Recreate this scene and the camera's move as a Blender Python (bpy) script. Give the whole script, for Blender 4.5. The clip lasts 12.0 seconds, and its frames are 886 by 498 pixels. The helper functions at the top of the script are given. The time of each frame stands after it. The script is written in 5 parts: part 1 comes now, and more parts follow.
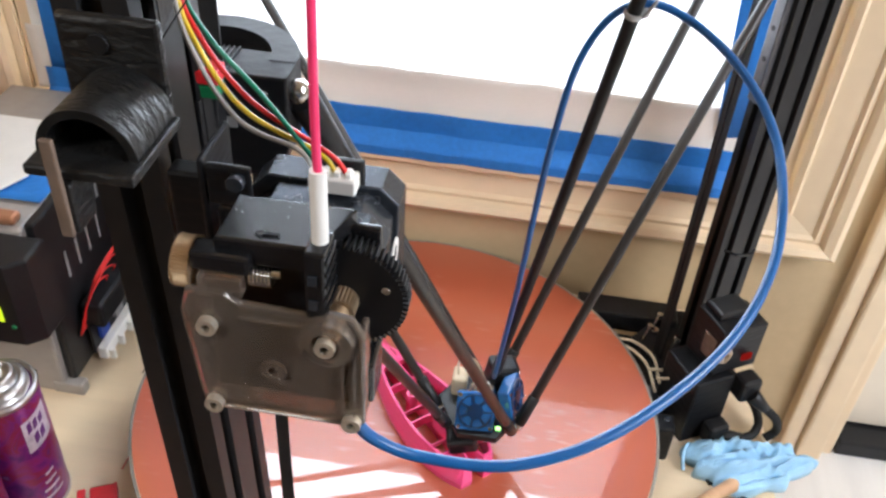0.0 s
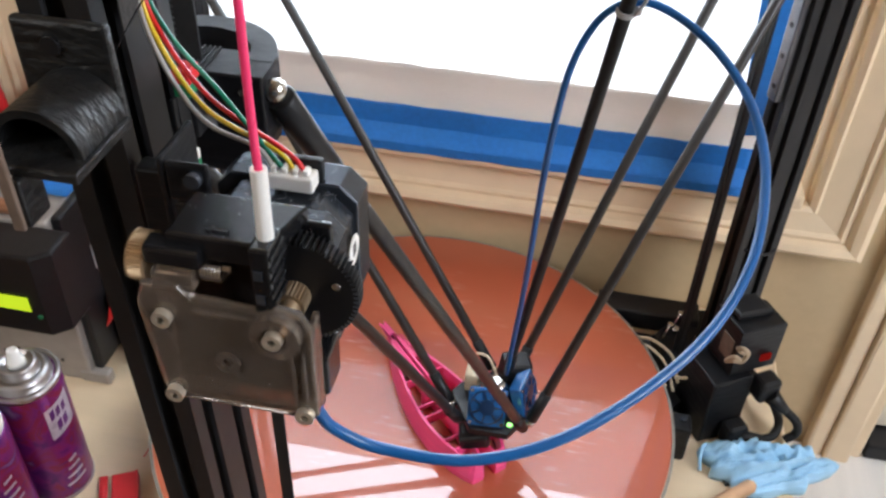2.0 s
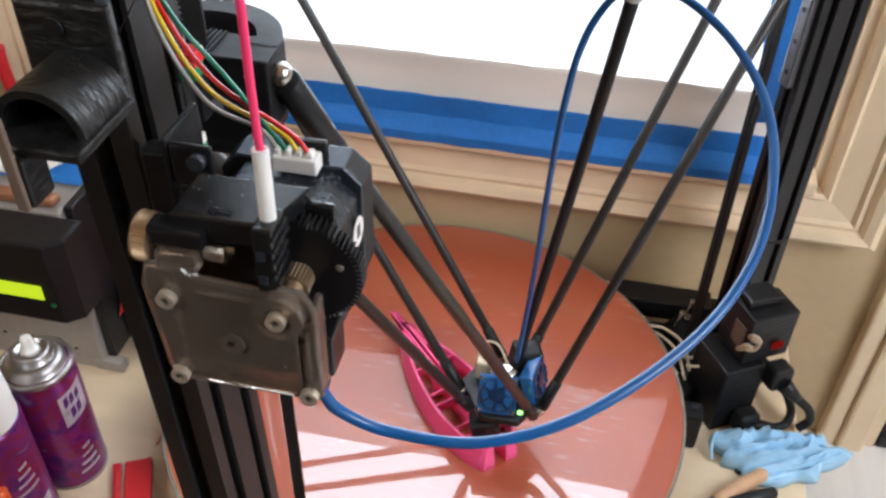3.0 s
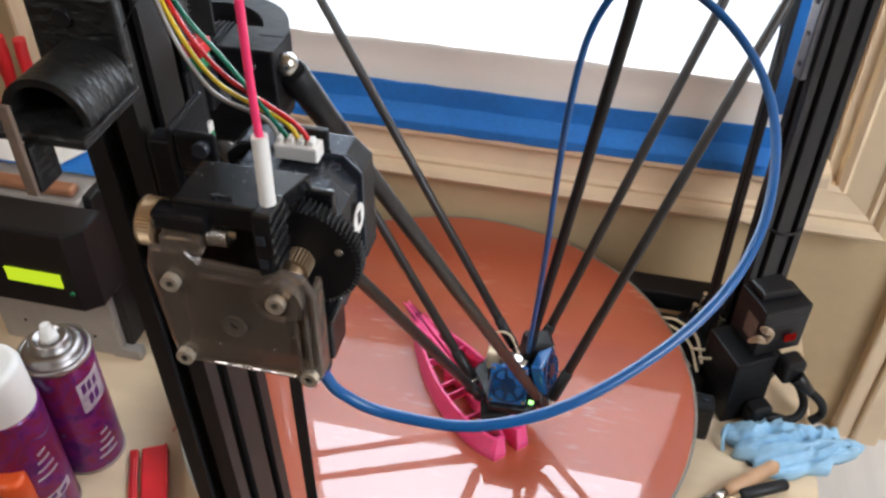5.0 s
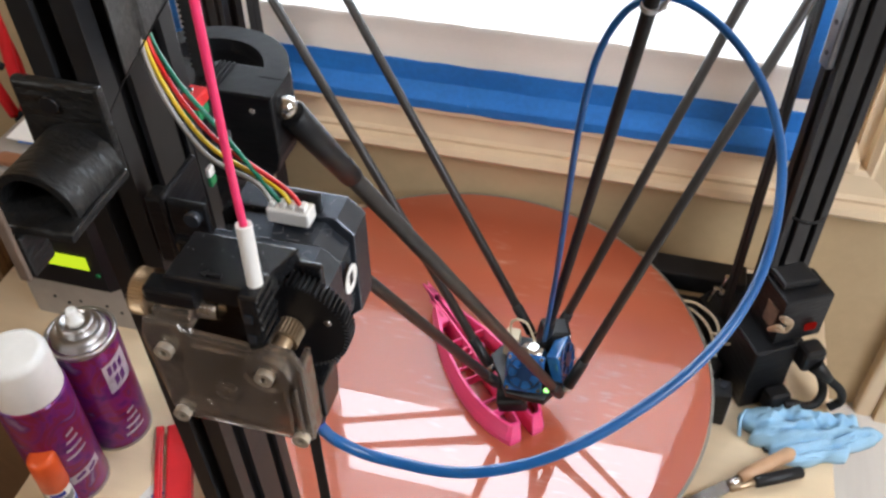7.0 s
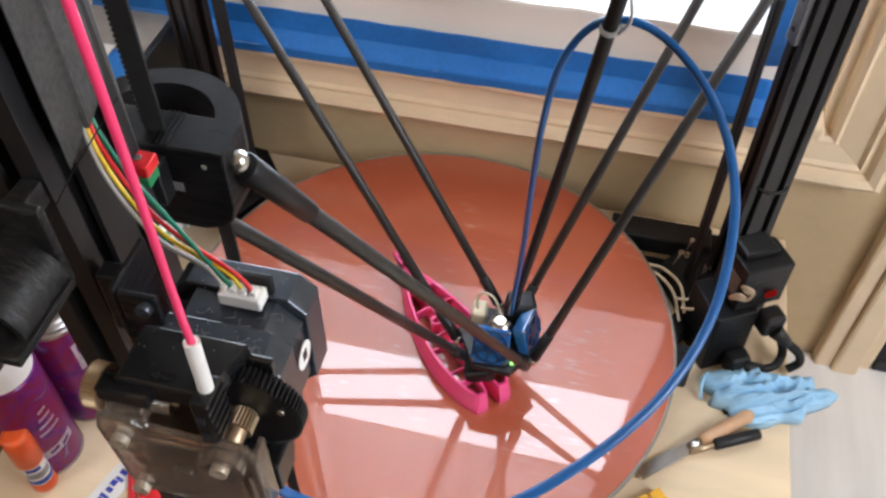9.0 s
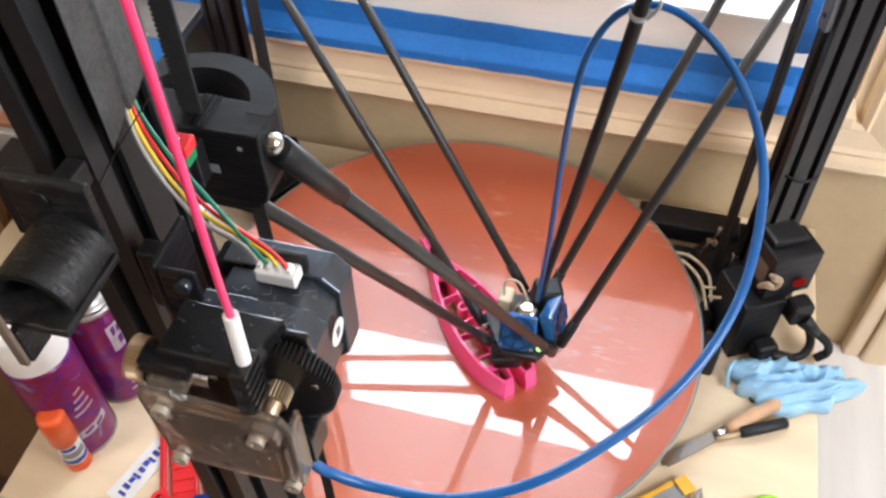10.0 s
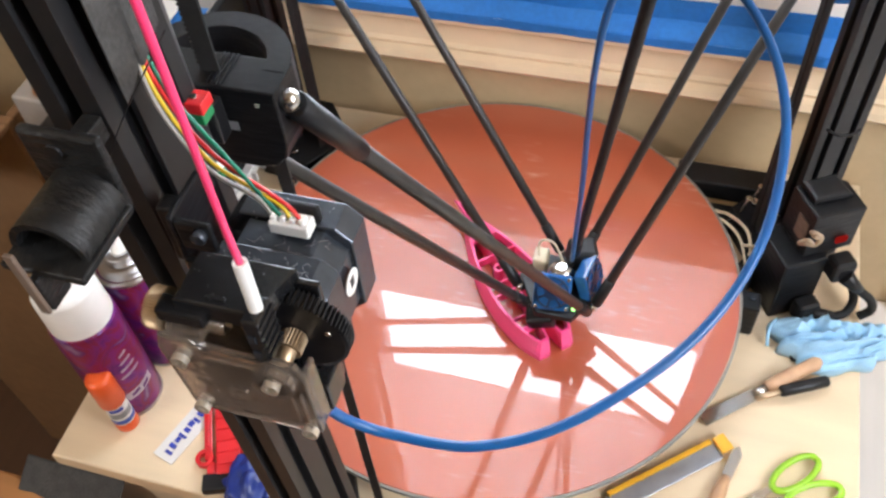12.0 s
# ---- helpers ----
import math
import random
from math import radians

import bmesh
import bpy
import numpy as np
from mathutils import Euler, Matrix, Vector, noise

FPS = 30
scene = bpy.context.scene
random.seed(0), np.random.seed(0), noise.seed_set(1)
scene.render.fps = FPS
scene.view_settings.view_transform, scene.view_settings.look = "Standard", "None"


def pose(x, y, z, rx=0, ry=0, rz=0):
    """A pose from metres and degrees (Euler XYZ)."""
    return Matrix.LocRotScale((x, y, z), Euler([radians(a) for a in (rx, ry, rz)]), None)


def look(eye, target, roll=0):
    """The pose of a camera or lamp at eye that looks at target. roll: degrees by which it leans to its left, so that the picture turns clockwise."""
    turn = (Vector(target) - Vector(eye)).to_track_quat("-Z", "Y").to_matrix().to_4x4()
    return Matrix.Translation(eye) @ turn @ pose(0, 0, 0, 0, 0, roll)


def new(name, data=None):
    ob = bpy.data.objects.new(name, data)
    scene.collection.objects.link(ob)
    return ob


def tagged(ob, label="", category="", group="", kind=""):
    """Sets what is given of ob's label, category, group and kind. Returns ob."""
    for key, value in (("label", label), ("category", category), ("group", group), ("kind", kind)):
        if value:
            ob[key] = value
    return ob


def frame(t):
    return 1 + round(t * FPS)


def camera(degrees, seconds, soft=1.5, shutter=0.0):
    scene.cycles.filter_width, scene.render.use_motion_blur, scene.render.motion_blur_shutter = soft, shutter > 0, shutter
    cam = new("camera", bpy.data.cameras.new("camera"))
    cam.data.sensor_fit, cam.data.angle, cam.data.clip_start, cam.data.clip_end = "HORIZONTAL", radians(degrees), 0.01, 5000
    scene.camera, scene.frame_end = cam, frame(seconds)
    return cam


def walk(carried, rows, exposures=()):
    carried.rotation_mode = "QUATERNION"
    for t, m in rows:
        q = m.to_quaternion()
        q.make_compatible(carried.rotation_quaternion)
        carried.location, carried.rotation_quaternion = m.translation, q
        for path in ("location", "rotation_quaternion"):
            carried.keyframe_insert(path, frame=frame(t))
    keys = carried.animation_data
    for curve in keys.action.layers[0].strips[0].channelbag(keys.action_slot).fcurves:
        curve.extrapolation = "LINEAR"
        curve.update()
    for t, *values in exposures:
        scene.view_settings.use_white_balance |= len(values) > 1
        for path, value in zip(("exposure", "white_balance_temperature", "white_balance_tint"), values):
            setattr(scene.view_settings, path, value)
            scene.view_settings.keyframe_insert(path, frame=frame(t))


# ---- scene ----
cam = camera(52.7, 12.0, soft=2.6)
PATH = [
    (0, (0.011, -0.028, 0.595), (-0.155, 1.525, -0.654), 4.0),
    (0.5, (0.022, -0.022, 0.593), (-0.172, 1.515, -0.673), 3.4),
    (1, (0.03, -0.023, 0.595), (-0.184, 1.507, -0.676), 3.3),
    (1.5, (0.033, -0.025, 0.598), (-0.206, 1.505, -0.668), 2.8),
    (2, (0.035, -0.027, 0.599), (-0.227, 1.503, -0.661), 2.3),
    (2.5, (0.036, -0.028, 0.598), (-0.24, 1.495, -0.669), 1.9),
    (3, (0.038, -0.028, 0.597), (-0.251, 1.484, -0.679), 1.5),
    (5, (0.045, -0.032, 0.599), (-0.285, 1.462, -0.69), 0.7),
    (5.5, (0.045, -0.031, 0.599), (-0.298, 1.458, -0.691), 0.4),
    (6, (0.046, -0.03, 0.6), (-0.315, 1.454, -0.691), -0.1),
    (6.5, (0.05, -0.023, 0.609), (-0.341, 1.426, -0.712), -0.4),
    (8.5, (0.053, 0.025, 0.663), (-0.263, 1.306, -0.84), -0.3),
    (9, (0.051, 0.023, 0.659), (-0.246, 1.307, -0.845), 0.4),
    (9.5, (0.05, 0.02, 0.66), (-0.288, 1.288, -0.85), -0.5),
    (10, (0.051, 0.017, 0.661), (-0.298, 1.271, -0.857), -1.2),
    (10.5, (0.054, 0.016, 0.66), (-0.299, 1.259, -0.867), -1.5),
    (11, (0.054, 0.016, 0.659), (-0.3, 1.249, -0.875), -1.4),
    (11.5, (0.057, 0.016, 0.659), (-0.324, 1.222, -0.891), -2.4),
    (12, (0.063, 0.014, 0.659), (-0.375, 1.187, -0.9), -5.8),
]
EXPOSURES = [(0, -0.44, 5800, 8), (1, -0.68, 5780, 8), (2.5, -0.80, 5780, 8), (5.5, -0.88, 5830, 8), (6.5, -0.74, 5870, 8), (8.5, -0.84, 5900, 9), (9.0, -0.82, 5900, 9), (9.5, -0.45, 5880, 9), (10.5, -0.34, 5850, 8), (12.0, -0.36, 5900, 9)]
walk(cam, [(t, look(eye, target, roll)) for t, eye, target, roll in PATH], EXPOSURES)

# ---- light ----
world = bpy.data.worlds.new("world")
scene.world = world
world.use_nodes = True
wn, wl = world.node_tree.nodes, world.node_tree.links
sky = wn.new("ShaderNodeTexSky")
sky.sky_type = "NISHITA"
sky.sun_disc = False
sky.sun_elevation, sky.sun_rotation = radians(40), radians(150)
wl.new(sky.outputs[0], wn["Background"].inputs[0])
wn["Background"].inputs[1].default_value = 0.1


def area_lamp(name, eye, target, size_x, size_y, power, colour):
    data = bpy.data.lights.new(name, "AREA")
    data.shape, data.size, data.size_y = "RECTANGLE", size_x, size_y
    data.energy, data.color = power, colour
    ob = new(name, data)
    ob.matrix_world = look(eye, target)
    return ob


# room daylight from a second window behind and to the left of the camera
area_lamp("room_window_light", (-1.15, -0.75, 1.25), (-0.05, 0.45, 0.0), 0.36, 0.45, 20, (1.0, 0.91, 0.81))
# unseen fill lamp, added to brighten the right side of the bench
area_lamp("side_fill_light", (1.0, -0.05, 0.85), (0.25, 0.45, -0.05), 0.5, 0.7, 26, (1.0, 0.98, 0.98))

SKY_GLOW, BED_COAT = 18.0, 1.0
TUBE_PATH = [(-0.0290, 0.137, 0.398), (-0.0245, 0.140, 0.3858), (-0.0100, 0.143, 0.3764), (0.0190, 0.147, 0.3742), (0.0500, 0.163, 0.3785), (0.0830, 0.196, 0.389), (0.1010, 0.232, 0.400), (0.1060, 0.272, 0.412), (0.1010, 0.304, 0.422), (0.0880, 0.331, 0.430), (0.0700, 0.348, 0.437), (0.0530, 0.352, 0.4405), (0.0380, 0.355, 0.4315), (0.0270, 0.362, 0.4035), (0.0215, 0.373, 0.3585), (0.0180, 0.392, 0.2995), (0.0140, 0.420, 0.2075), (0.0060, 0.462, 0.080)]

# ---- materials ----


def material(name, colour, rough=0.5, metal=0.0, vary=0.15, grain=60.0, bump=0.1, stretch=(1, 1, 1), spec=0.5, coat=0.0):
    """Two scales of colour variation and a fine relief on object coordinates."""
    m = bpy.data.materials.new(name)
    m.use_nodes = True
    n, l = m.node_tree.nodes, m.node_tree.links
    b = n["Principled BSDF"]
    tc = n.new("ShaderNodeTexCoord")
    mp = n.new("ShaderNodeMapping")
    mp.inputs["Scale"].default_value = stretch
    l.new(tc.outputs["Object"], mp.inputs[0])
    big, fine = n.new("ShaderNodeTexNoise"), n.new("ShaderNodeTexNoise")
    big.inputs["Scale"].default_value, fine.inputs["Scale"].default_value = grain * 0.15, grain
    big.inputs["Detail"].default_value, fine.inputs["Detail"].default_value = 3, 5
    l.new(mp.outputs[0], big.inputs[0])
    l.new(mp.outputs[0], fine.inputs[0])
    add = n.new("ShaderNodeMath")
    add.operation = "ADD"
    l.new(big.outputs[0], add.inputs[0])
    l.new(fine.outputs[0], add.inputs[1])
    ramp = n.new("ShaderNodeValToRGB")
    e = ramp.color_ramp.elements
    e[0].color = (*[c * (1 - vary) for c in colour], 1)
    e[1].color = (*[min(1, c * (1 + vary)) for c in colour], 1)
    half = n.new("ShaderNodeMath")
    half.operation = "MULTIPLY"
    l.new(add.outputs[0], half.inputs[0])
    e[0].position, e[1].position = 0.35, 0.65
    half.inputs[1].default_value = 0.5
    l.new(half.outputs[0], ramp.inputs[0])
    l.new(ramp.outputs[0], b.inputs["Base Color"])
    b.inputs["Roughness"].default_value, b.inputs["Metallic"].default_value = rough, metal
    b.inputs["Specular IOR Level"].default_value = spec
    b.inputs["Coat Weight"].default_value = coat
    if bump:
        bp = n.new("ShaderNodeBump")
        bp.inputs["Strength"].default_value, bp.inputs["Distance"].default_value = bump, 0.001
        l.new(fine.outputs[0], bp.inputs["Height"])
        l.new(bp.outputs[0], b.inputs["Normal"])
    return m


def glow(name, colour, strength):
    m = bpy.data.materials.new(name)
    m.use_nodes = True
    n, l = m.node_tree.nodes, m.node_tree.links
    e = n.new("ShaderNodeEmission")
    e.inputs[0].default_value, e.inputs[1].default_value = (*colour, 1), strength
    l.new(e.outputs[0], n["Material Output"].inputs[0])
    return m


WALL = material("tan_wall_paint", (0.50, 0.375, 0.215), 0.6, vary=0.05, grain=90, bump=0.15)
TRIM = material("cream_trim_paint", (0.76, 0.60, 0.40), 0.4, vary=0.04, grain=40, bump=0.05)
PLY = material("pale_plywood", (0.74, 0.585, 0.385), 0.5, vary=0.10, grain=40, bump=0.08, stretch=(0.15, 1, 1))
# brightness of the sunlit floor is put into this pale colour
FLOOR = material("sun_paled_wood_floor", (0.78, 0.75, 0.71), 0.45, vary=0.18, grain=25, bump=0.1, stretch=(1, 0.12, 1))
TAPE = material("blue_masking_tape", (0.02, 0.16, 0.50), 0.6, vary=0.12, grain=200, bump=0.3)
BLACK_ALU = material("black_anodised_aluminium", (0.013, 0.013, 0.014), 0.45, 0.2, vary=0.25, grain=150, bump=0.05, spec=0.5)
BLACK_PRINT = material("black_printed_plastic", (0.006, 0.006, 0.007), 0.46, vary=0.3, grain=300, bump=0.6, stretch=(0.2, 0.2, 1), spec=0.28)
BLACK = material("black_plastic", (0.009, 0.009, 0.010), 0.42, vary=0.2, grain=200, bump=0.1, spec=0.35)
PINK = material("pink_printed_plastic", (0.90, 0.085, 0.28), 0.35, vary=0.08, grain=250, bump=0.25, stretch=(0.1, 0.1, 1))
TUBE_BLUE = material("blue_ptfe_tube", (0.008, 0.085, 0.27), 0.33, vary=0.1, grain=60, bump=0.02)

# ---- helpers for things ----


def part(name, bm, mat, parent=None, label=""):
    me = bpy.data.meshes.new(name)
    bmesh.ops.recalc_face_normals(bm, faces=bm.faces)
    bm.to_mesh(me)
    bm.free()
    me.materials.append(mat)
    ob = new(name, me)
    if parent:
        ob.parent = parent
    if label:
        tagged(ob, label)
    return ob


def thing(name, label, category, group="", kind="", at=(0, 0, 0), turn=0.0):
    ob = new(name)
    ob.matrix_world = pose(*at, 0, 0, turn)
    return tagged(ob, label, category, group, kind)


def box(x0, x1, y0, y1, z0, z1, bevel=0.0, bm=None, m=None):
    """A box between these bounds, with bevelled edges, added to bm."""
    t = bmesh.new()
    bmesh.ops.create_cube(t, size=1)
    for v in t.verts:
        v.co = Vector(((x0 + x1) / 2 + v.co.x * (x1 - x0), (y0 + y1) / 2 + v.co.y * (y1 - y0), (z0 + z1) / 2 + v.co.z * (z1 - z0)))
    if bevel:
        bmesh.ops.bevel(t, geom=t.edges[:], offset=bevel, segments=2, profile=0.5, affect="EDGES")
    return merge(t, bm, m)


def merge(t, bm, m=None):
    if m is not None:
        t.transform(m)
    if bm is None:
        return t
    me = bpy.data.meshes.new("tmp")
    t.to_mesh(me)
    t.free()
    bm.from_mesh(me)
    bpy.data.meshes.remove(me)
    return bm


def lathe(profile, seg=32, bm=None, m=None):
    """Turn (radius, height) pairs round z."""
    t = bmesh.new()
    rings = []
    for r, z in profile:
        rings.append([t.verts.new((max(r, 1e-5) * math.cos(2 * math.pi * i / seg), max(r, 1e-5) * math.sin(2 * math.pi * i / seg), z)) for i in range(seg)])
    for a, b in zip(rings, rings[1:]):
        for i in range(seg):
            t.faces.new((a[i], a[(i + 1) % seg], b[(i + 1) % seg], b[i]))
    t.faces.new(rings[0][::-1])
    t.faces.new(rings[-1])
    for f in t.faces:
        f.smooth = len(f.verts) == 4
    return merge(t, bm, m)


def between(a, b):
    """A pose at a whose z axis points to b."""
    a, b = Vector(a), Vector(b)
    return Matrix.Translation(a) @ (b - a).to_track_quat("Z", "Y").to_matrix().to_4x4()


def rod(a, b, r, seg=16, bm=None, r2=None):
    h = (Vector(b) - Vector(a)).length
    e = min(r * 0.15, h * 0.1)
    r2 = r if r2 is None else r2
    return lathe([(r - e, 0), (r, e), (r2, h - e), (r2 - e, h)], seg, bm, between(a, b))


def prism(outline, z0, z1, bevel=0.0, bm=None, m=None):
    """An outline of (x, y) pairs raised from z0 to z1."""
    t = bmesh.new()
    low = [t.verts.new((x, y, z0)) for x, y in outline]
    high = [t.verts.new((x, y, z1)) for x, y in outline]
    t.faces.new(low[::-1])
    t.faces.new(high)
    for i in range(len(low)):
        j = (i + 1) % len(low)
        t.faces.new((low[i], low[j], high[j], high[i]))
    if bevel:
        bmesh.ops.bevel(t, geom=[e for e in t.edges if abs(e.verts[0].co.z - e.verts[1].co.z) < 1e-6], offset=bevel, segments=2, profile=0.5, affect="EDGES")
    return merge(t, bm, m)


def smooth_path(points, steps=10):
    """A Catmull-Rom curve through the points."""
    p = [Vector(q) for q in points]
    p = [2 * p[0] - p[1], *p, 2 * p[-1] - p[-2]]
    out = []
    for i in range(1, len(p) - 2):
        for k in range(steps):
            u = k / steps
            out.append(0.5 * (2 * p[i] + (p[i + 1] - p[i - 1]) * u + (2 * p[i - 1] - 5 * p[i] + 4 * p[i + 1] - p[i + 2]) * u * u + (3 * p[i] - p[i - 1] - 3 * p[i + 1] + p[i + 2]) * u ** 3))
    out.append(p[-2])
    return out


def hose(points, r, seg=10, steps=10, bm=None):
    """A round tube along a smooth curve through the points."""
    path = smooth_path(points, steps)
    t = bmesh.new()
    side = None
    rings = []
    for i, q in enumerate(path):
        d = (path[min(i + 1, len(path) - 1)] - path[max(i - 1, 0)]).normalized()
        if side is None:
            side = d.orthogonal().normalized()
        side = (side - d * side.dot(d)).normalized()
        up = d.cross(side)
        rings.append([t.verts.new(q + r * (math.cos(2 * math.pi * k / seg) * side + math.sin(2 * math.pi * k / seg) * up)) for k in range(seg)])
    for a, b in zip(rings, rings[1:]):
        for k in range(seg):
            f = t.faces.new((a[k], a[(k + 1) % seg], b[(k + 1) % seg], b[k]))
            f.smooth = True
    t.faces.new(rings[0][::-1])
    t.faces.new(rings[-1])
    return merge(t, bm)


# ---- numbers of the plan ----
TABLE_Z, BED_Z, FLOOR_Z = -0.045, 0.0, -0.80
BED_X, BED_Y, BED_R = -0.0745, 0.4955, 0.2270
WIN_Y, WALL_Y = 0.700, 0.728


def translucent(name, colour, through_share):
    """Paper: part of the light is scattered back, part goes through."""
    m = bpy.data.materials.new(name)
    m.use_nodes = True
    n, l = m.node_tree.nodes, m.node_tree.links
    n.remove(n["Principled BSDF"])
    d, t, mix = n.new("ShaderNodeBsdfDiffuse"), n.new("ShaderNodeBsdfTranslucent"), n.new("ShaderNodeMixShader")
    tex = n.new("ShaderNodeTexNoise")
    tex.inputs["Scale"].default_value = 30
    ramp = n.new("ShaderNodeValToRGB")
    ramp.color_ramp.elements[0].color = (*[c * 0.93 for c in colour], 1)
    ramp.color_ramp.elements[1].color = (*colour, 1)
    l.new(tex.outputs[0], ramp.inputs[0])
    l.new(ramp.outputs[0], d.inputs[0])
    l.new(ramp.outputs[0], t.inputs[0])
    mix.inputs[0].default_value = through_share
    l.new(d.outputs[0], mix.inputs[1])
    l.new(t.outputs[0], mix.inputs[2])
    l.new(mix.outputs[0], n["Material Output"].inputs[0])
    return m


def clear_plastic(name, colour, rough, weight=1.0, ior=1.49, marks=0.0):
    m = bpy.data.materials.new(name)
    m.use_nodes = True
    b = m.node_tree.nodes["Principled BSDF"]
    b.inputs["Base Color"].default_value = (*colour, 1)
    b.inputs["Roughness"].default_value, b.inputs["IOR"].default_value = rough, ior
    b.inputs["Transmission Weight"].default_value = weight
    if marks:
        # moulding marks and fine scratches
        n, l = m.node_tree.nodes, m.node_tree.links
        tc, tex, bp = n.new("ShaderNodeTexCoord"), n.new("ShaderNodeTexNoise"), n.new("ShaderNodeBump")
        tex.inputs["Scale"].default_value, tex.inputs["Detail"].default_value = 160, 4
        bp.inputs["Strength"].default_value, bp.inputs["Distance"].default_value = marks, 0.001
        l.new(tc.outputs["Object"], tex.inputs[0])
        l.new(tex.outputs[0], bp.inputs["Height"])
        l.new(bp.outputs[0], b.inputs["Normal"])
    return m


def smudged_glass(name, colour):
    """Glossy bed: an even orange seen through glass, with pale dried streaks and finger marks."""
    m = bpy.data.materials.new(name)
    m.use_nodes = True
    n, l = m.node_tree.nodes, m.node_tree.links
    b = n["Principled BSDF"]
    tc, mp = n.new("ShaderNodeTexCoord"), n.new("ShaderNodeMapping")
    mp.inputs["Scale"].default_value, mp.inputs["Rotation"].default_value = (18, 90, 1), (0, 0, 0.5)
    l.new(tc.outputs["Object"], mp.inputs[0])
    streak, patch, cloud = n.new("ShaderNodeTexNoise"), n.new("ShaderNodeTexNoise"), n.new("ShaderNodeTexNoise")
    streak.inputs["Scale"].default_value, patch.inputs["Scale"].default_value, cloud.inputs["Scale"].default_value = 2.0, 11.0, 5.0
    streak.inputs["Detail"].default_value, patch.inputs["Detail"].default_value = 6, 4
    l.new(mp.outputs[0], streak.inputs[0])
    l.new(tc.outputs["Object"], patch.inputs[0])
    l.new(tc.outputs["Object"], cloud.inputs[0])

    def ramp(src, lo, hi):
        r = n.new("ShaderNodeMapRange")
        r.inputs["From Min"].default_value, r.inputs["From Max"].default_value = lo, hi
        l.new(src, r.inputs["Value"])
        return r.outputs["Result"]

    mul = n.new("ShaderNodeMath")
    mul.operation = "MULTIPLY"
    l.new(ramp(streak.outputs[0], 0.55, 0.75), mul.inputs[0])
    l.new(ramp(patch.outputs[0], 0.50, 0.72), mul.inputs[1])
    base = n.new("ShaderNodeMix")
    base.data_type = "RGBA"
    base.inputs["A"].default_value = (*[c * 0.93 for c in colour], 1)
    base.inputs["B"].default_value = (*[min(1, c * 1.07) for c in colour], 1)
    l.new(cloud.outputs[0], base.inputs["Factor"])
    pale = n.new("ShaderNodeMix")
    pale.data_type = "RGBA"
    pale.inputs["B"].default_value = (0.80, 0.56, 0.48, 1)
    l.new(base.outputs["Result"], pale.inputs["A"])
    soft = n.new("ShaderNodeMath")
    soft.operation = "MULTIPLY"
    soft.inputs[1].default_value = 0.55
    l.new(mul.outputs[0], soft.inputs[0])
    l.new(soft.outputs[0], pale.inputs["Factor"])
    l.new(pale.outputs["Result"], b.inputs["Base Color"])
    rough = n.new("ShaderNodeMapRange")
    rough.inputs["To Min"].default_value, rough.inputs["To Max"].default_value = 0.34, 0.52
    l.new(mul.outputs[0], rough.inputs["Value"])
    l.new(rough.outputs["Result"], b.inputs["Roughness"])
    b.inputs["IOR"].default_value, b.inputs["Specular IOR Level"].default_value = 1.52, 0.30
    b.inputs["Coat IOR"].default_value = 1.65
    b.inputs["Coat Weight"].default_value, b.inputs["Coat Roughness"].default_value = BED_COAT, 0.015
    return m


def printed_can(name):
    """Purple metallic print with red and blue swirls."""
    m = bpy.data.materials.new(name)
    m.use_nodes = True
    n, l = m.node_tree.nodes, m.node_tree.links
    b = n["Principled BSDF"]
    tc = n.new("ShaderNodeTexCoord")
    a = n.new("ShaderNodeTexNoise")
    a.inputs["Scale"].default_value, a.inputs["Detail"].default_value, a.inputs["Distortion"].default_value = 34, 6, 1.1
    l.new(tc.outputs["Object"], a.inputs[0])
    r = n.new("ShaderNodeValToRGB")
    e = r.color_ramp.elements
    e[0].position, e[0].color = 0.28, (0.030, 0.012, 0.085, 1)
    e[1].position, e[1].color = 0.74, (0.30, 0.20, 0.36, 1)
    for p, c in ((0.40, (0.11, 0.012, 0.15, 1)), (0.48, (0.19, 0.018, 0.17, 1)), (0.56, (0.22, 0.014, 0.050, 1)), (0.62, (0.12, 0.022, 0.17, 1)), (0.67, (0.22, 0.15, 0.26, 1))):
        q = e.new(p)
        q.color = c
    l.new(a.outputs[0], r.inputs[0])
    l.new(r.outputs[0], b.inputs["Base Color"])
    b.inputs["Roughness"].default_value, b.inputs["Metallic"].default_value = 0.28, 0.35
    return m


def lathe_ring(r0, r1, z0, z1, seg, bm=None, half=False):
    """A ring, or with half the half of it on the +y side."""
    t = bmesh.new()
    n = seg if not half else seg + 1
    cols = []
    for i in range(n):
        a = 2 * math.pi * i / seg if not half else math.pi * i / seg
        c, s = math.cos(a), math.sin(a)
        cols.append([t.verts.new((r * c, r * s, z)) for r, z in ((r0, z0), (r1, z0), (r1, z1), (r0, z1))])
    for i in range(n if not half else n - 1):
        a, b = cols[i], cols[(i + 1) % n]
        for k in range(4):
            t.faces.new((a[k], a[(k + 1) % 4], b[(k + 1) % 4], b[k]))
    if half:
        t.faces.new(cols[0])
        t.faces.new(cols[-1][::-1])
    return merge(t, bm)


def lathe_tube(r0, r1, h, bm=None):
    return lathe_ring(r0, r1, 0, h, 24, bm)


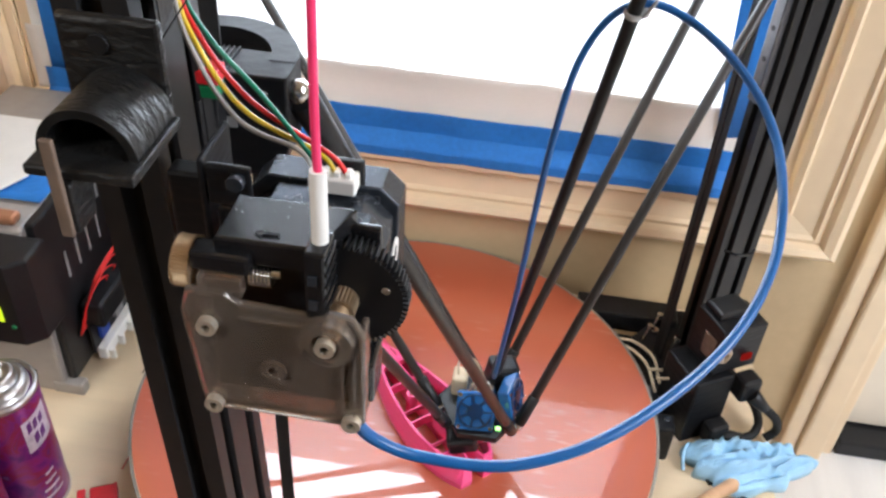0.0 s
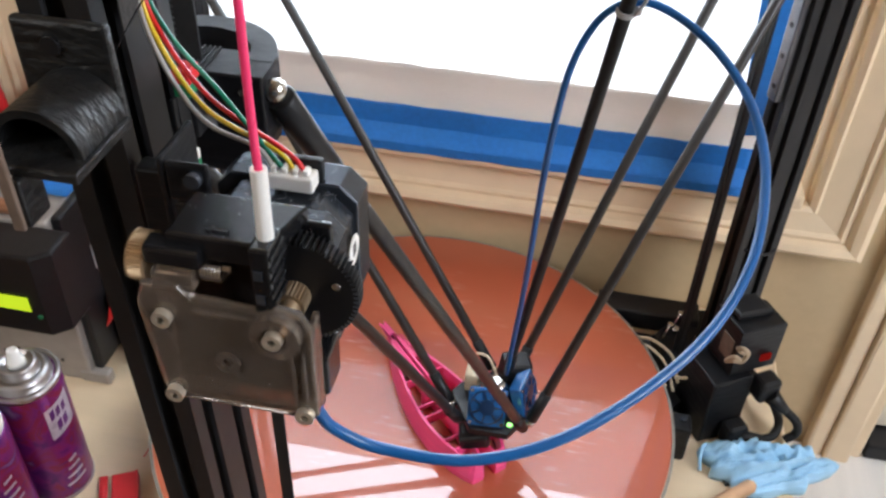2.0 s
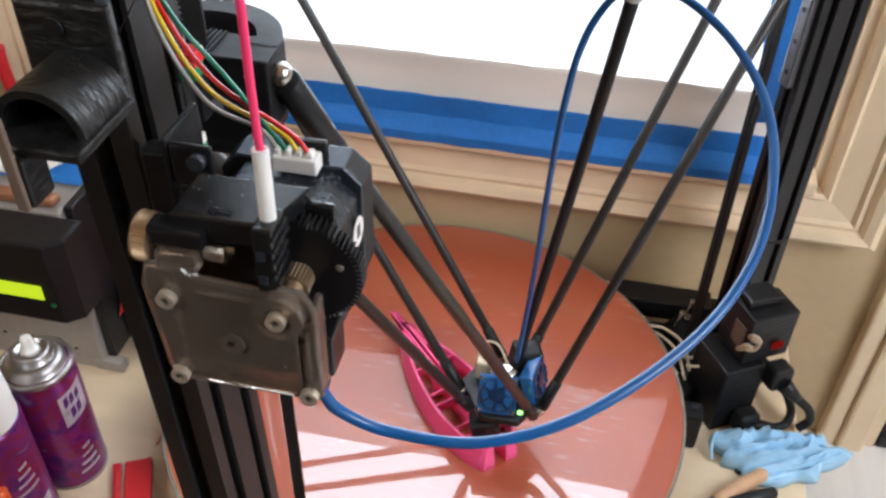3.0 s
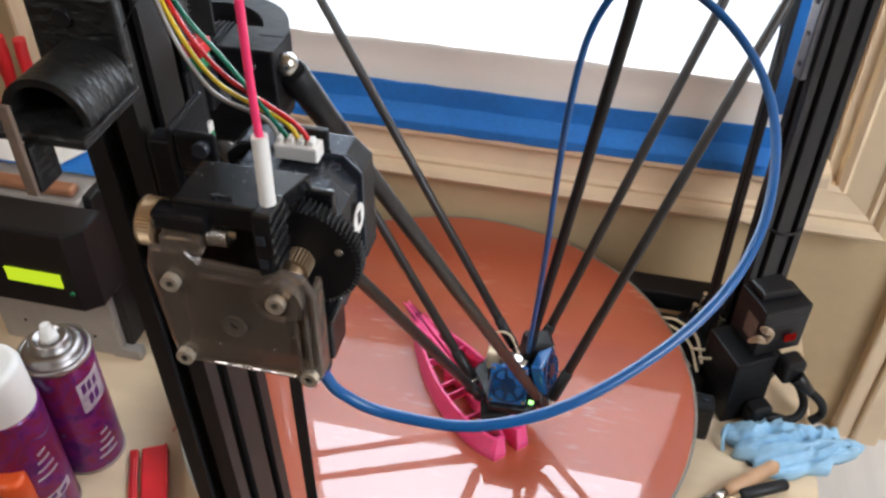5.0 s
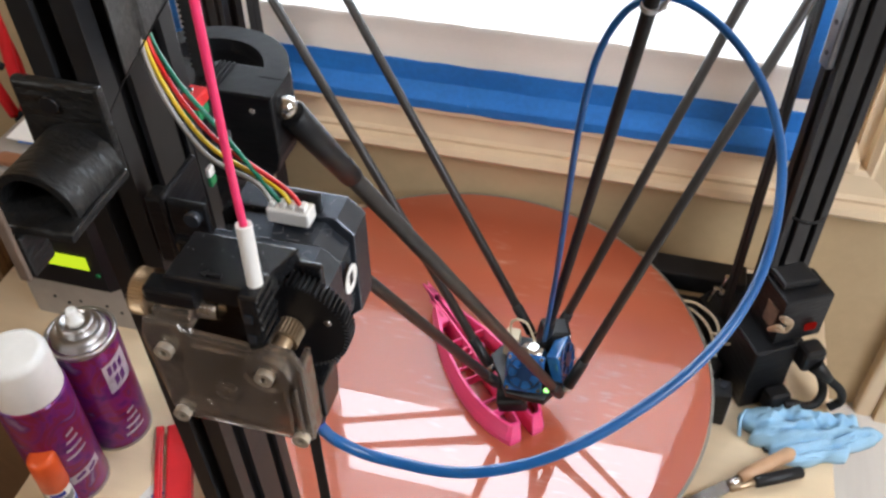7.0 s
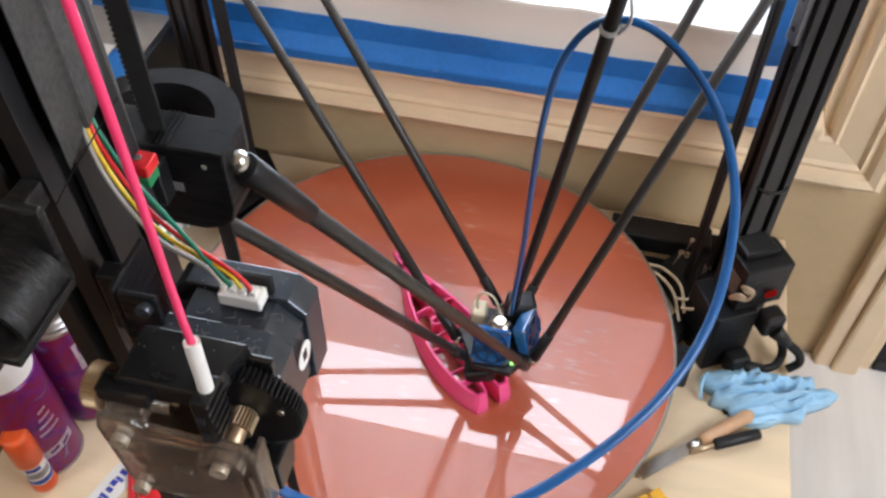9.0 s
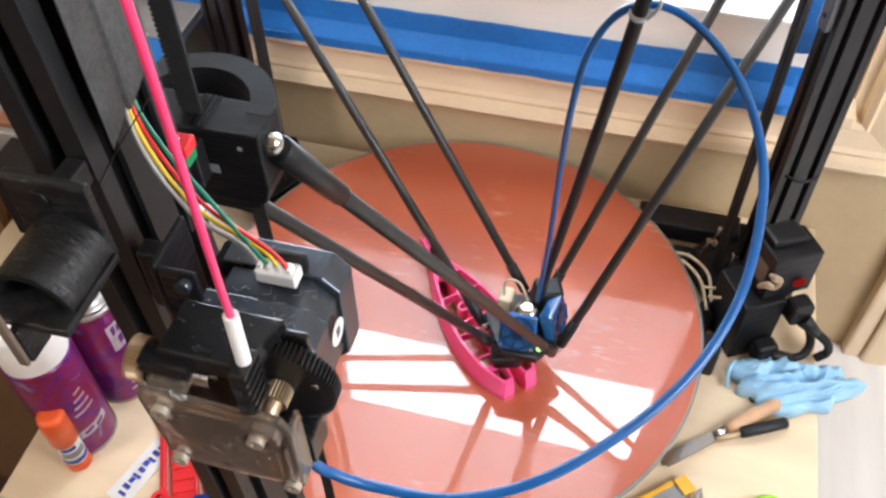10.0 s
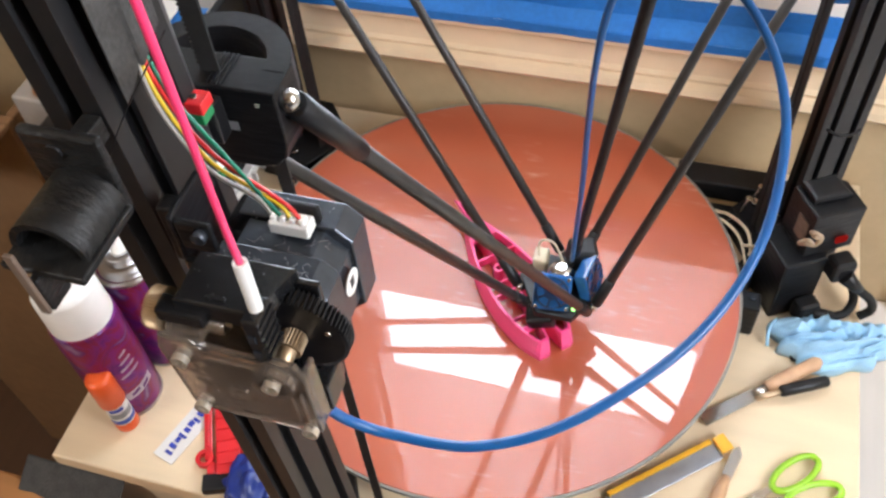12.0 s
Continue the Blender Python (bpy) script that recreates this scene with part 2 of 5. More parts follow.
def wavy_sheet(x0, x1, z0, z1, y, wave, nx=60, nz=12):
    """A thin upright sheet with slight creases and uneven edges."""
    t = bmesh.new()
    th = 0.0004
    grids = []
    for k in (0, 1):
        g = []
        for i in range(nx + 1):
            row = []
            for j in range(nz + 1):
                x, z = x0 + (x1 - x0) * i / nx, z0 + (z1 - z0) * j / nz
                w = noise.noise((x * 25, y * 7, z * 60)) * wave + noise.noise((x * 90, 3.1, z * 90)) * wave * 0.4
                e = 0.0012 * noise.noise((x * 40 + j, z * 5, 1.7)) if j in (0, nz) else 0.0
                row.append(t.verts.new((x, y + w + k * th, z + e)))
            g.append(row)
        grids.append(g)
    a, b = grids
    for i in range(nx):
        for j in range(nz):
            t.faces.new((a[i][j], a[i + 1][j], a[i + 1][j + 1], a[i][j + 1]))
            t.faces.new((b[i][j], b[i][j + 1], b[i + 1][j + 1], b[i + 1][j]))
    for i in range(nx):
        t.faces.new((a[i][0], b[i][0], b[i + 1][0], a[i + 1][0]))
        t.faces.new((a[i][nz], a[i + 1][nz], b[i + 1][nz], b[i][nz]))
    for j in range(nz):
        t.faces.new((a[0][j], a[0][j + 1], b[0][j + 1], b[0][j]))
        t.faces.new((a[nx][j], b[nx][j], b[nx][j + 1], a[nx][j + 1]))
    for f in t.faces:
        f.smooth = True
    return t


BED_UNDER = material("orange_silicone", (0.50, 0.11, 0.05), 0.6)
GLASS_EDGE = material("ground_glass_edge", (0.20, 0.19, 0.16), 0.35, vary=0.3, grain=80, bump=0.2)
BED = smudged_glass("glossy_bed_glass", (0.42, 0.102, 0.048))
DARK_FLOOR = material("dark_wood_floor", (0.085, 0.042, 0.022), 0.5, vary=0.3, grain=25, bump=0.1, stretch=(1, 0.12, 1))
FOIL_GREY = material("grey_foil", (0.30, 0.31, 0.33), 0.4, 0.4, vary=0.2, grain=60, bump=0.3)
YELLOW_TAPE = material("yellow_tape", (0.80, 0.42, 0.02), 0.45)
STEEL = material("bright_steel", (0.55, 0.53, 0.50), 0.25, 1.0, vary=0.1, grain=200, bump=0.05)
STEEL_BLACK = material("satin_black_motor", (0.060, 0.068, 0.082), 0.27, 0.6, vary=0.2, grain=200, bump=0.08)
RAIL = material("grey_steel_rail", (0.16, 0.16, 0.17), 0.35, 0.8, vary=0.15, grain=120, bump=0.05)
RUBBER = material("black_rubber", (0.012, 0.012, 0.012), 0.6, vary=0.3, grain=300, bump=0.3, spec=0.3)
ROUGH_PRINT = material("rough_printed_plastic", (0.009, 0.009, 0.009), 0.42, vary=0.5, grain=420, bump=1.0, stretch=(0.5, 0.5, 1.2), spec=0.4)
FAN_DARK = material("dark_blue_fan_rotor", (0.006, 0.03, 0.09), 0.3, vary=0.2)
CARBON = material("dark_carbon_tube", (0.024, 0.021, 0.019), 0.42, vary=0.35, grain=220, bump=0.12, stretch=(1, 1, 0.3))
RED_PLASTIC = material("red_plastic", (0.62, 0.02, 0.025), 0.35, vary=0.1, grain=60)
GREEN_PCB = material("green_circuit_board", (0.02, 0.20, 0.07), 0.35, vary=0.2, grain=150)
WHITE = material("white_plastic", (0.80, 0.78, 0.74), 0.4, vary=0.05, grain=60, bump=0.05)
CREAM = material("cream_insulation", (0.62, 0.52, 0.36), 0.6)
GREY = material("grey_plastic", (0.22, 0.22, 0.22), 0.5)
FAN_BLUE = material("translucent_blue_fan", (0.025, 0.115, 0.32), 0.18, vary=0.2, grain=120, bump=0.05, coat=0.5)
CLEAR_NYLON = material("clear_nylon", (0.40, 0.40, 0.39), 0.3, vary=0.05)
BLACK_GLOSS = material("glossy_black_plastic", (0.010, 0.010, 0.011), 0.2, vary=0.2, grain=200, bump=0.05)
BRASS = material("knurled_brass", (0.44, 0.33, 0.21), 0.42, 0.85, vary=0.15, grain=200, bump=0.1)
BRASS_PALE = material("pale_steel_screw", (0.78, 0.70, 0.57), 0.32, 0.75, vary=0.1, grain=200, bump=0.05)
SMOKE = clear_plastic("smoked_clear_plastic", (0.52, 0.44, 0.37), 0.06, 0.88, marks=0.25)
PINK_FILAMENT = material("pink_filament", (0.90, 0.05, 0.17), 0.3, vary=0.05, grain=80, bump=0.03)
WIRE_GREY = material("grey_wire", (0.30, 0.28, 0.25), 0.4)
WIRE_YELLOW = material("yellow_wire", (0.72, 0.50, 0.02), 0.35, vary=0.05)
WIRE_GREEN = material("green_wire", (0.01, 0.16, 0.09), 0.35, vary=0.05)
WIRE_RED = material("red_wire", (0.62, 0.02, 0.02), 0.35, vary=0.05)
BLACK_CLOTH = material("black_cloth_tape", (0.048, 0.046, 0.043), 0.85, vary=0.35, grain=500, bump=0.6)
BROWN_EDGE = material("brown_edge", (0.13, 0.09, 0.065), 0.7, vary=0.3, grain=150, bump=0.5)
BROWN_WOOD = material("brown_wood", (0.44, 0.20, 0.065), 0.5, vary=0.3, grain=30, stretch=(0.15, 1, 1))
DOOR_WHITE = material("white_door_paint", (0.74, 0.66, 0.54), 0.4, vary=0.03, grain=40, bump=0.05)
CAN_PRINT = printed_can("purple_printed_can")
TIN = material("brushed_tin", (0.46, 0.44, 0.43), 0.38, 1.0, vary=0.08, grain=200, bump=0.05)
ORANGE = material("orange_plastic", (0.78, 0.11, 0.02), 0.35, vary=0.06)
BLUE_PLASTIC = material("blue_plastic", (0.02, 0.06, 0.36), 0.35, vary=0.1)
PSU_GREY = material("grey_painted_metal", (0.34, 0.31, 0.28), 0.5, 0.2, vary=0.08, grain=80, bump=0.08)
GLOVE = material("blue_nitrile", (0.34, 0.57, 0.77), 0.45, vary=0.12, grain=60, bump=0.2)
WOOD_HANDLE = material("pale_wood_handle", (0.52, 0.31, 0.17), 0.45, vary=0.2, grain=60, stretch=(1, 0.15, 1))
LIME = material("lime_green_plastic", (0.30, 0.55, 0.02), 0.35, vary=0.06)
INK = material("blue_ink", (0.03, 0.05, 0.34), 0.5)
INK_PURPLE = material("dark_purple_ink", (0.10, 0.015, 0.14), 0.45)
CAN_LABEL = material("grey_lilac_label", (0.46, 0.41, 0.46), 0.45, vary=0.3, grain=120)
PAPER_LABEL = material("label_paper", (0.72, 0.70, 0.66), 0.5, vary=0.05)
# cardboard brown, darkened to carry the shadow on the box side
CARD = material("shaded_brown_cardboard", (0.26, 0.145, 0.065), 0.8, vary=0.1, grain=60)

# ---- the room ----
def setting(name, bm, mat, label, category):
    return tagged(part(name, bm, mat), label, category, kind="structure")


setting("floor", box(-2.2, 2.0, -1.9, 2.4, FLOOR_Z - 0.03, FLOOR_Z), DARK_FLOOR, "dark worn wooden floor of the room", "floor")
wall = thing("wall_north", "tan painted wall with a window opening", "wall", kind="structure")
part("wall_panel", box(-2.2, 0.347, WALL_Y, WALL_Y + 0.12, FLOOR_Z, 0.095), WALL, wall)
part("wall_panel", box(-2.2, -0.50, WALL_Y, WALL_Y + 0.12, 0.095, 1.75), WALL, wall)
part("wall_panel", box(0.245, 0.347, WALL_Y, WALL_Y + 0.12, 0.095, 1.75), WALL, wall)
part("wall_panel", box(-0.50, 0.245, WALL_Y, WALL_Y + 0.12, 1.30, 1.75), WALL, wall)
setting("wall_west", box(-2.3, -2.2, -1.9, 2.4, FLOOR_Z, 1.75), WALL, "plain tan painted side wall", "wall")
setting("wall_east", box(2.0, 2.1, -1.9, 2.4, FLOOR_Z, 1.75), WALL, "plain tan painted side wall", "wall")
setting("wall_south", box(-2.2, 2.0, -2.0, -1.9, FLOOR_Z, 1.75), WALL, "plain tan painted wall behind the bench", "wall")
setting("ceiling", box(-2.3, 2.1, -2.0, 2.4, 1.75, 1.82), TRIM, "plain cream ceiling", "ceiling")

# window: cream casing with stepped mouldings, papered pane, blue tape
window = thing("window_1", "window covered with white paper and blue masking tape, cream casing", "window", kind="structure")


def casing_bar(name, length, m, wide, mitre):
    """A moulded casing: a cross-section of steps run along x; its top edge faces the pane."""
    steps = [(0.000, 0.010), (0.010, 0.010), (0.012, 0.019), (0.018, 0.022), (0.022, 0.018), (0.046, 0.022), (0.050, 0.026), (0.056, 0.024), (0.060, 0.031), (0.068, 0.034), (0.075, 0.030), (0.075, 0.0)]
    t = bmesh.new()
    rows = []
    for u, d in [(0.0, 0.0)] + steps:
        a = u * mitre
        rows.append([t.verts.new((-a, -d, -u * wide)), t.verts.new((length + a, -d, -u * wide))])
    for r, s in zip(rows, rows[1:]):
        t.faces.new((r[0], r[1], s[1], s[0]))
    t.faces.new([r[0] for r in rows])
    t.faces.new([r[1] for r in rows][::-1])
    t.transform(m)
    return part(name, t, TRIM, window)


WX0, WX1, WZ0, WZ1 = -0.50, 0.246, 0.119, 1.30
casing_bar("casing_bottom", WX1 - WX0, pose(WX0, WALL_Y, WZ0), 0.78, 0.95)
casing_bar("casing_right", WZ1 - WZ0, pose(WX1, WALL_Y, WZ0) @ pose(0, 0, 0, 0, -90, 0), 0.95, 0.78)
casing_bar("casing_left", WZ1 - WZ0, pose(WX0, WALL_Y, WZ1) @ pose(0, 0, 0, 0, 90, 0), 0.95, 0.78)
part("window_stool", box(WX0, WX1, 0.690, WALL_Y + 0.11, 0.1165, 0.1315, 0.003), TRIM, window)
part("window_frame", box(WX0, WX0 + 0.06, WIN_Y + 0.022, WIN_Y + 0.07, WZ0, WZ1, 0.003), TRIM, window)
part("window_frame", box(WX1 - 0.045, WX1, WIN_Y + 0.022, WIN_Y + 0.07, WZ0, WZ1, 0.003), TRIM, window)
PAPER = translucent("white_window_paper", (0.92, 0.92, 0.92), 0.48)
# the hem's shade is put into a duller colour that passes less light
HEM = translucent("shaded_paper_hem", (0.80, 0.74, 0.68), 0.12)
SKY_GAP = (-0.302, 0.153, 0.393, 0.600)
px0, px1, pz0, pz1 = SKY_GAP
YP = WIN_Y + 0.012
for b in ((WX0 + 0.02, WX1 - 0.02, 0.19, pz0), (WX0 + 0.02, WX1 - 0.02, pz1, WZ1 - 0.01), (WX0 + 0.02, px0, pz0, pz1), (px1, WX1 - 0.02, pz0, pz1)):
    part("paper_sheet", box(b[0], b[1], YP, YP + 0.0008, b[2], b[3]), PAPER, window)
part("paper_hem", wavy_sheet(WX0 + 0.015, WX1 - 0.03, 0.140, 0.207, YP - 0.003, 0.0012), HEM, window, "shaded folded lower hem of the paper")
part("tape_strip", wavy_sheet(-0.47, 0.196, 0.140, 0.167, YP - 0.009, 0.0008), TAPE, window, "blue masking tape along the sill")
part("tape_strip", wavy_sheet(-0.47, 0.200, 0.0, 0.022, 0.0, 0.0008), TAPE, window, "blue masking tape lying on the sloped sill").matrix_local = pose(0, 0.6890, 0.1325, -48, 0, 0)
part("tape_strip", wavy_sheet(-0.47, 0.190, 0.1240, 0.1335, 0.6880, 0.0005), TAPE, window, "blue masking tape folded over the sill edge")
part("tape_strip", wavy_sheet(0.0, 0.044, -0.009, 1.06, 0.0, 0.0006), TAPE, window, "blue tape up the side of the paper").matrix_local = pose(0.174, YP - 0.006, 0.187, 0, -4.5, 0)
part("tape_strip", wavy_sheet(-0.465, -0.415, 0.150, 1.25, YP - 0.006, 0.0006), TAPE, window, "blue tape up the side of the paper")
setting("backdrop", box(-0.9, 0.65, 1.05, 1.06, -0.1, 1.7), glow("bright_sky", (0.93, 0.97, 1.0), SKY_GLOW), "bright daylight outside the window", "sky")

# door casing and white door beyond the bench
door = thing("door_1", "white painted door with a cream casing and black bottom strip", "door", kind="structure")
part("door_casing", box(0.347, 0.367, WALL_Y - 0.016, WALL_Y + 0.12, FLOOR_Z, 1.75, 0.004), TRIM, door)
part("door_casing", box(0.367, 0.396, WALL_Y - 0.022, WALL_Y + 0.12, FLOOR_Z, 1.75, 0.004), TRIM, door)
part("door_casing", box(0.396, 0.412, WALL_Y - 0.010, WALL_Y + 0.12, FLOOR_Z, 1.75, 0.004), TRIM, door)
part("door_leaf", box(0.415, 1.25, WALL_Y + 0.02, WALL_Y + 0.06, FLOOR_Z + 0.592, 1.70, 0.003), DOOR_WHITE, door)
part("bottom_strip", box(0.413, 1.25, WALL_Y - 0.012, WALL_Y + 0.05, FLOOR_Z + 0.568, FLOOR_Z + 0.590, 0.003), BLACK, door, "black strip under the door")
setting("floor_step", box(0.270, 2.0, -0.6, WALL_Y - 0.001, FLOOR_Z, FLOOR_Z + 0.566), FLOOR, "raised wooden floor beside the bench, sunlight in its pale colour", "floor")

# bench
bench = thing("bench", "pale plywood bench top with worn edges", "bench")
part("bench_top", prism([(-0.408, 0.243), (0.262, 0.239), (0.262, 0.722), (-0.575, 0.722), (-0.575, 0.425), (-0.408, 0.425)], TABLE_Z - 0.019, TABLE_Z, 0.002), PLY, bench)
part("apron", box(-0.40, 0.25, 0.249, 0.264, TABLE_Z - 0.12, TABLE_Z - 0.019), PLY, bench)
for x, y in ((-0.38, 0.29), (0.22, 0.29), (-0.38, 0.68), (0.22, 0.68)):
    part("leg", box(x - 0.02, x + 0.02, y - 0.02, y + 0.02, FLOOR_Z, TABLE_Z - 0.019, 0.002), PLY, bench)

# cabinet under and beside the bench front, with a flap of black tape
chest = thing("wooden_chest", "brown wooden chest standing in front of the bench", "chest")
part("body", box(-0.70, -0.18, 0.02, 0.230, FLOOR_Z, TABLE_Z - 0.035, 0.004), BROWN_WOOD, chest)
flap = part("tape_flap", wavy_sheet(-0.455, -0.355, -0.045, 0.0, 0.0, 0.0015), BLACK_CLOTH)
flap.matrix_world = pose(0.012, 0.245, TABLE_Z - 0.02, -62, 0, 0)
tagged(flap, "flap of black tape hanging over the bench edge", "tape")

# ---- the printer: bed and base ----
bed = thing("heated_bed", "round orange heated bed under smudged clear glass", "printer bed", at=(BED_X, BED_Y, BED_Z))
part("heater_pad", lathe([(BED_R - 0.006, -0.009), (BED_R - 0.006, -0.0045)], 128), BED_UNDER, bed, "orange silicone heater pad")
part("glass_plate", lathe([(BED_R - 0.0026, -0.0040), (BED_R - 0.0026, 0.0)], 128), BED, bed, "smudged glossy glass over orange pad")
ring = bmesh.new()
for r0, r1, z0, z1 in ((BED_R - 0.0022, BED_R, -0.0045, -0.0002),):
    lathe_ring(r0, r1, z0, z1, 128, ring)
part("glass_rim", ring, GLASS_EDGE, bed, "grey-green ground edge of the glass")
part("insulation", lathe([(BED_R - 0.012, -0.024), (BED_R - 0.010, -0.0095)], 96), FOIL_GREY, bed, "grey insulation under the pad")

base = thing("aluminium_base", "black aluminium triangular frame under the printer bed", "printer frame")
CORNERS = [(-0.0985, 0.190), (0.199, 0.636), (-0.333, 0.650)]
for i in range(3):
    (xa, ya), (xb, yb) = CORNERS[i], CORNERS[(i + 1) % 3]
    d = math.hypot(xb - xa, yb - ya)
    m = pose((xa + xb) / 2, (ya + yb) / 2, 0, 0, 0, math.degrees(math.atan2(yb - ya, xb - xa)))
    part("base_bar", box(-d / 2 + 0.025, d / 2 - 0.025, -0.010, 0.010, TABLE_Z, -0.026, 0.001, None, m), BLACK_ALU, base)
for (x, y), a in zip(CORNERS, (0, 120, -120)):
    m = pose(x, y, 0, 0, 0, a)
    part("corner_bracket", prism([(-0.045, -0.012), (0.045, -0.012), (0.052, 0.004), (0.030, 0.058), (-0.030, 0.058), (-0.052, 0.004)], TABLE_Z, -0.012, 0.002, None, m), BLACK_PRINT, base)
    for s in (-1, 1):
        part("bracket_screw", rod(m @ Vector((s * 0.026, 0.035, -0.012)), m @ Vector((s * 0.026, 0.035, -0.007)), 0.004), STEEL, base)
part("motor_plate", box(0.078, 0.178, 0.652, 0.680, -0.026, -0.004, 0.002), BLACK_ALU, base)

# bits of yellow tape and grey foil that stick out from under the bed
scrap = thing("foil_scrap", "grey foil strip with yellow tape under the bed edge", "foil")
part("foil", wavy_sheet(-0.06, 0.052, -0.010, 0.006, 0.0, 0.0015), FOIL_GREY, scrap)
part("yellow_tape", box(-0.050, 0.05, -0.0035, -0.0015, 0.0040, 0.0080, 0.0), YELLOW_TAPE, scrap, "yellow tape edge")
part("yellow_tape", box(0.052, 0.063, -0.004, -0.002, -0.008, 0.007, 0.0), YELLOW_TAPE, scrap, "yellow tape corner")
scrap.matrix_world = pose(0.109, 0.353, TABLE_Z + 0.005, 0, 0, 42) @ pose(0, 0, 0, -90, 0, 0)

# ---- the printer: three towers ----
def slotted(width, depth):
    """Outline of an extruded aluminium profile with slots 6 mm wide."""
    def side(length, n):
        pts = [(-length / 2, 0.0)]
        for i in range(n):
            c = -length / 2 + length * (i + 0.5) / n
            pts += [(c - 0.0033, 0.0), (c - 0.0028, 0.0016), (c - 0.0045, 0.0020), (c - 0.0030, 0.0056), (c + 0.0030, 0.0056), (c + 0.0045, 0.0020), (c + 0.0028, 0.0016), (c + 0.0033, 0.0)]
        return pts
    w, d = width / 2, depth / 2
    out = [(x, -d + y) for x, y in side(width, round(width / 0.02))]
    out += [(w - y, x) for x, y in side(depth, round(depth / 0.02))]
    out += [(-x, d - y) for x, y in side(width, round(width / 0.02))]
    out += [(-w + y, -x) for x, y in side(depth, round(depth / 0.02))]
    return out


TOP_Z = 1.02


def tower(x, y, turn, carriage_z, label, rail_from=0.26, back=0.020, lean=0.0, belts=((-0.0065, 0.0480), (0.0002, 0.0486))):
    """A printer tower; +y of its own frame points to the bed."""
    ob = thing("printer_tower", label, "printer tower", group="towers of the printer", at=(x, y, 0), turn=turn)
    part("column", prism(slotted(0.020, 0.040), TABLE_Z, TOP_Z, 0.0, None, pose(0, 0.020 - back, 0.47, 0, lean, 0) @ pose(0, 0, -0.47)), BLACK_ALU, ob)
    front = 0.040 - back
    rail = bmesh.new()
    box(-0.006, 0.006, front + 0.0002, front + 0.0065, rail_from, TOP_Z, 0.0012, rail)
    r = part("rail", rail, RAIL, ob, "dark steel guide rail with bolt holes")
    for k in range(26):
        z = rail_from + 0.012 + 0.025 * k
        part("bolt_hole", rod((0, front + 0.0064, z), (0, front + 0.0069, z), 0.0022, 12), BLACK, r)
    for bx, by in belts:
        belt = bmesh.new()
        half = 0.0037 if len(belts) == 1 else 0.003
        box(bx - half, bx + half, by, by + 0.0012, -0.03 if len(belts) == 2 else carriage_z + 0.002, TOP_Z, 0.0, belt)
        z = carriage_z + 0.008
        while len(belts) == 1 and z < 0.62:
            box(bx - half - 0.0008, bx - half + 0.0001, by, by + 0.0012, z, z + 0.0011, 0.0, belt)
            z += 0.002
        if bx < 0:
            z = 0.30
            while z < 0.62:
                box(bx - 0.003, bx + 0.003, by + 0.0012, by + 0.0019, z, z + 0.0011, 0.0, belt)
                z += 0.002
        part("belt", belt, RUBBER, ob, "black toothed timing belt")
    if len(belts) == 1:
        part("belt", box(0.0075, 0.0135, 0.0480, 0.0492, -0.03, carriage_z - 0.0205, 0.0), RUBBER, ob, "black toothed timing belt")
    c = thing("tmp", "", "")
    c.name = "carriage"
    c.parent = ob
    outline = [(-0.0295, 0.0050), (-0.0295, -0.0290), (-0.0250, -0.0335), (0.0160, -0.0335), (0.0235, -0.0310), (0.0278, -0.0265), (0.0295, -0.0200), (0.0295, 0.0050)]
    part("carriage_block", prism(outline, -0.0455, -0.0275, 0.0008, None, pose(0, 0, carriage_z, 90, 0, 0)), BLACK_PRINT, c, "black printed carriage block with rounded foot")
    arm = lathe_ring(0.0205, 0.0294, carriage_z - 0.0120, carriage_z + 0.0052, 40, None, half=True)
    arm.transform(pose(0.0, 0.0390, 0))
    part("curved_arm", arm, BLACK_PRINT, c, "curved printed arm")
    for k in range(4):
        part("layer_step", box(0.0030 + k * 0.0018, 0.0038 + k * 0.0018, 0.0285, 0.0450, carriage_z + 0.0048, carriage_z + 0.0058, 0.0002), BLACK_PRINT, c)
    part("block_window", box(0.0030, 0.0120, 0.0273, 0.0276, carriage_z - 0.0150, carriage_z - 0.0110, 0.0), GREY, c)
    part("slide_block", box(-0.0090, 0.0090, min(front + 0.0067, 0.0262), 0.0272, carriage_z - 0.016, carriage_z + 0.002, 0.001), BLACK, c)
    for s in (-1, 1):
        j = rod((s * 0.0290, 0.0335, carriage_z - 0.002), (s * 0.0322, 0.0335, carriage_z - 0.002), 0.0036, 16)
        part("joint_pin", j, STEEL, c, "steel ball joint")
        part("grub_screw", rod((s * 0.022, 0.0276, carriage_z - 0.001), (s * 0.022, 0.0271, carriage_z - 0.001), 0.0012, 10), STEEL, c)
    return ob


TOWERS = [tower(-0.0985, 0.190, 0, 0.452, "black slotted tower carrying the extruder, close to the camera", back=0.0270, lean=-1.6, belts=((0.0025, 0.0345),)),
          tower(0.199, 0.636, 118, 0.459, "black slotted tower with the power box at its foot"),
          tower(-0.333, 0.650, -120, 0.400, "black slotted tower beside the electronics box")]

# endstop switch on the near tower
endstop = thing("endstop_switch", "red and green limit switch on the tower", "switch")
part("switch_body", box(-0.0900, -0.0828, 0.1960, 0.2036, 0.4640, 0.4686, 0.0006), RED_PLASTIC, endstop, "red switch housing")
part("circuit_board", box(-0.0900, -0.0835, 0.1962, 0.2032, 0.4594, 0.4638, 0.0004), GREEN_PCB, endstop, "green circuit board")
part("switch_plate", box(-0.0900, -0.0884, 0.1940, 0.2030, 0.4300, 0.4592, 0.0004), BLACK, endstop)
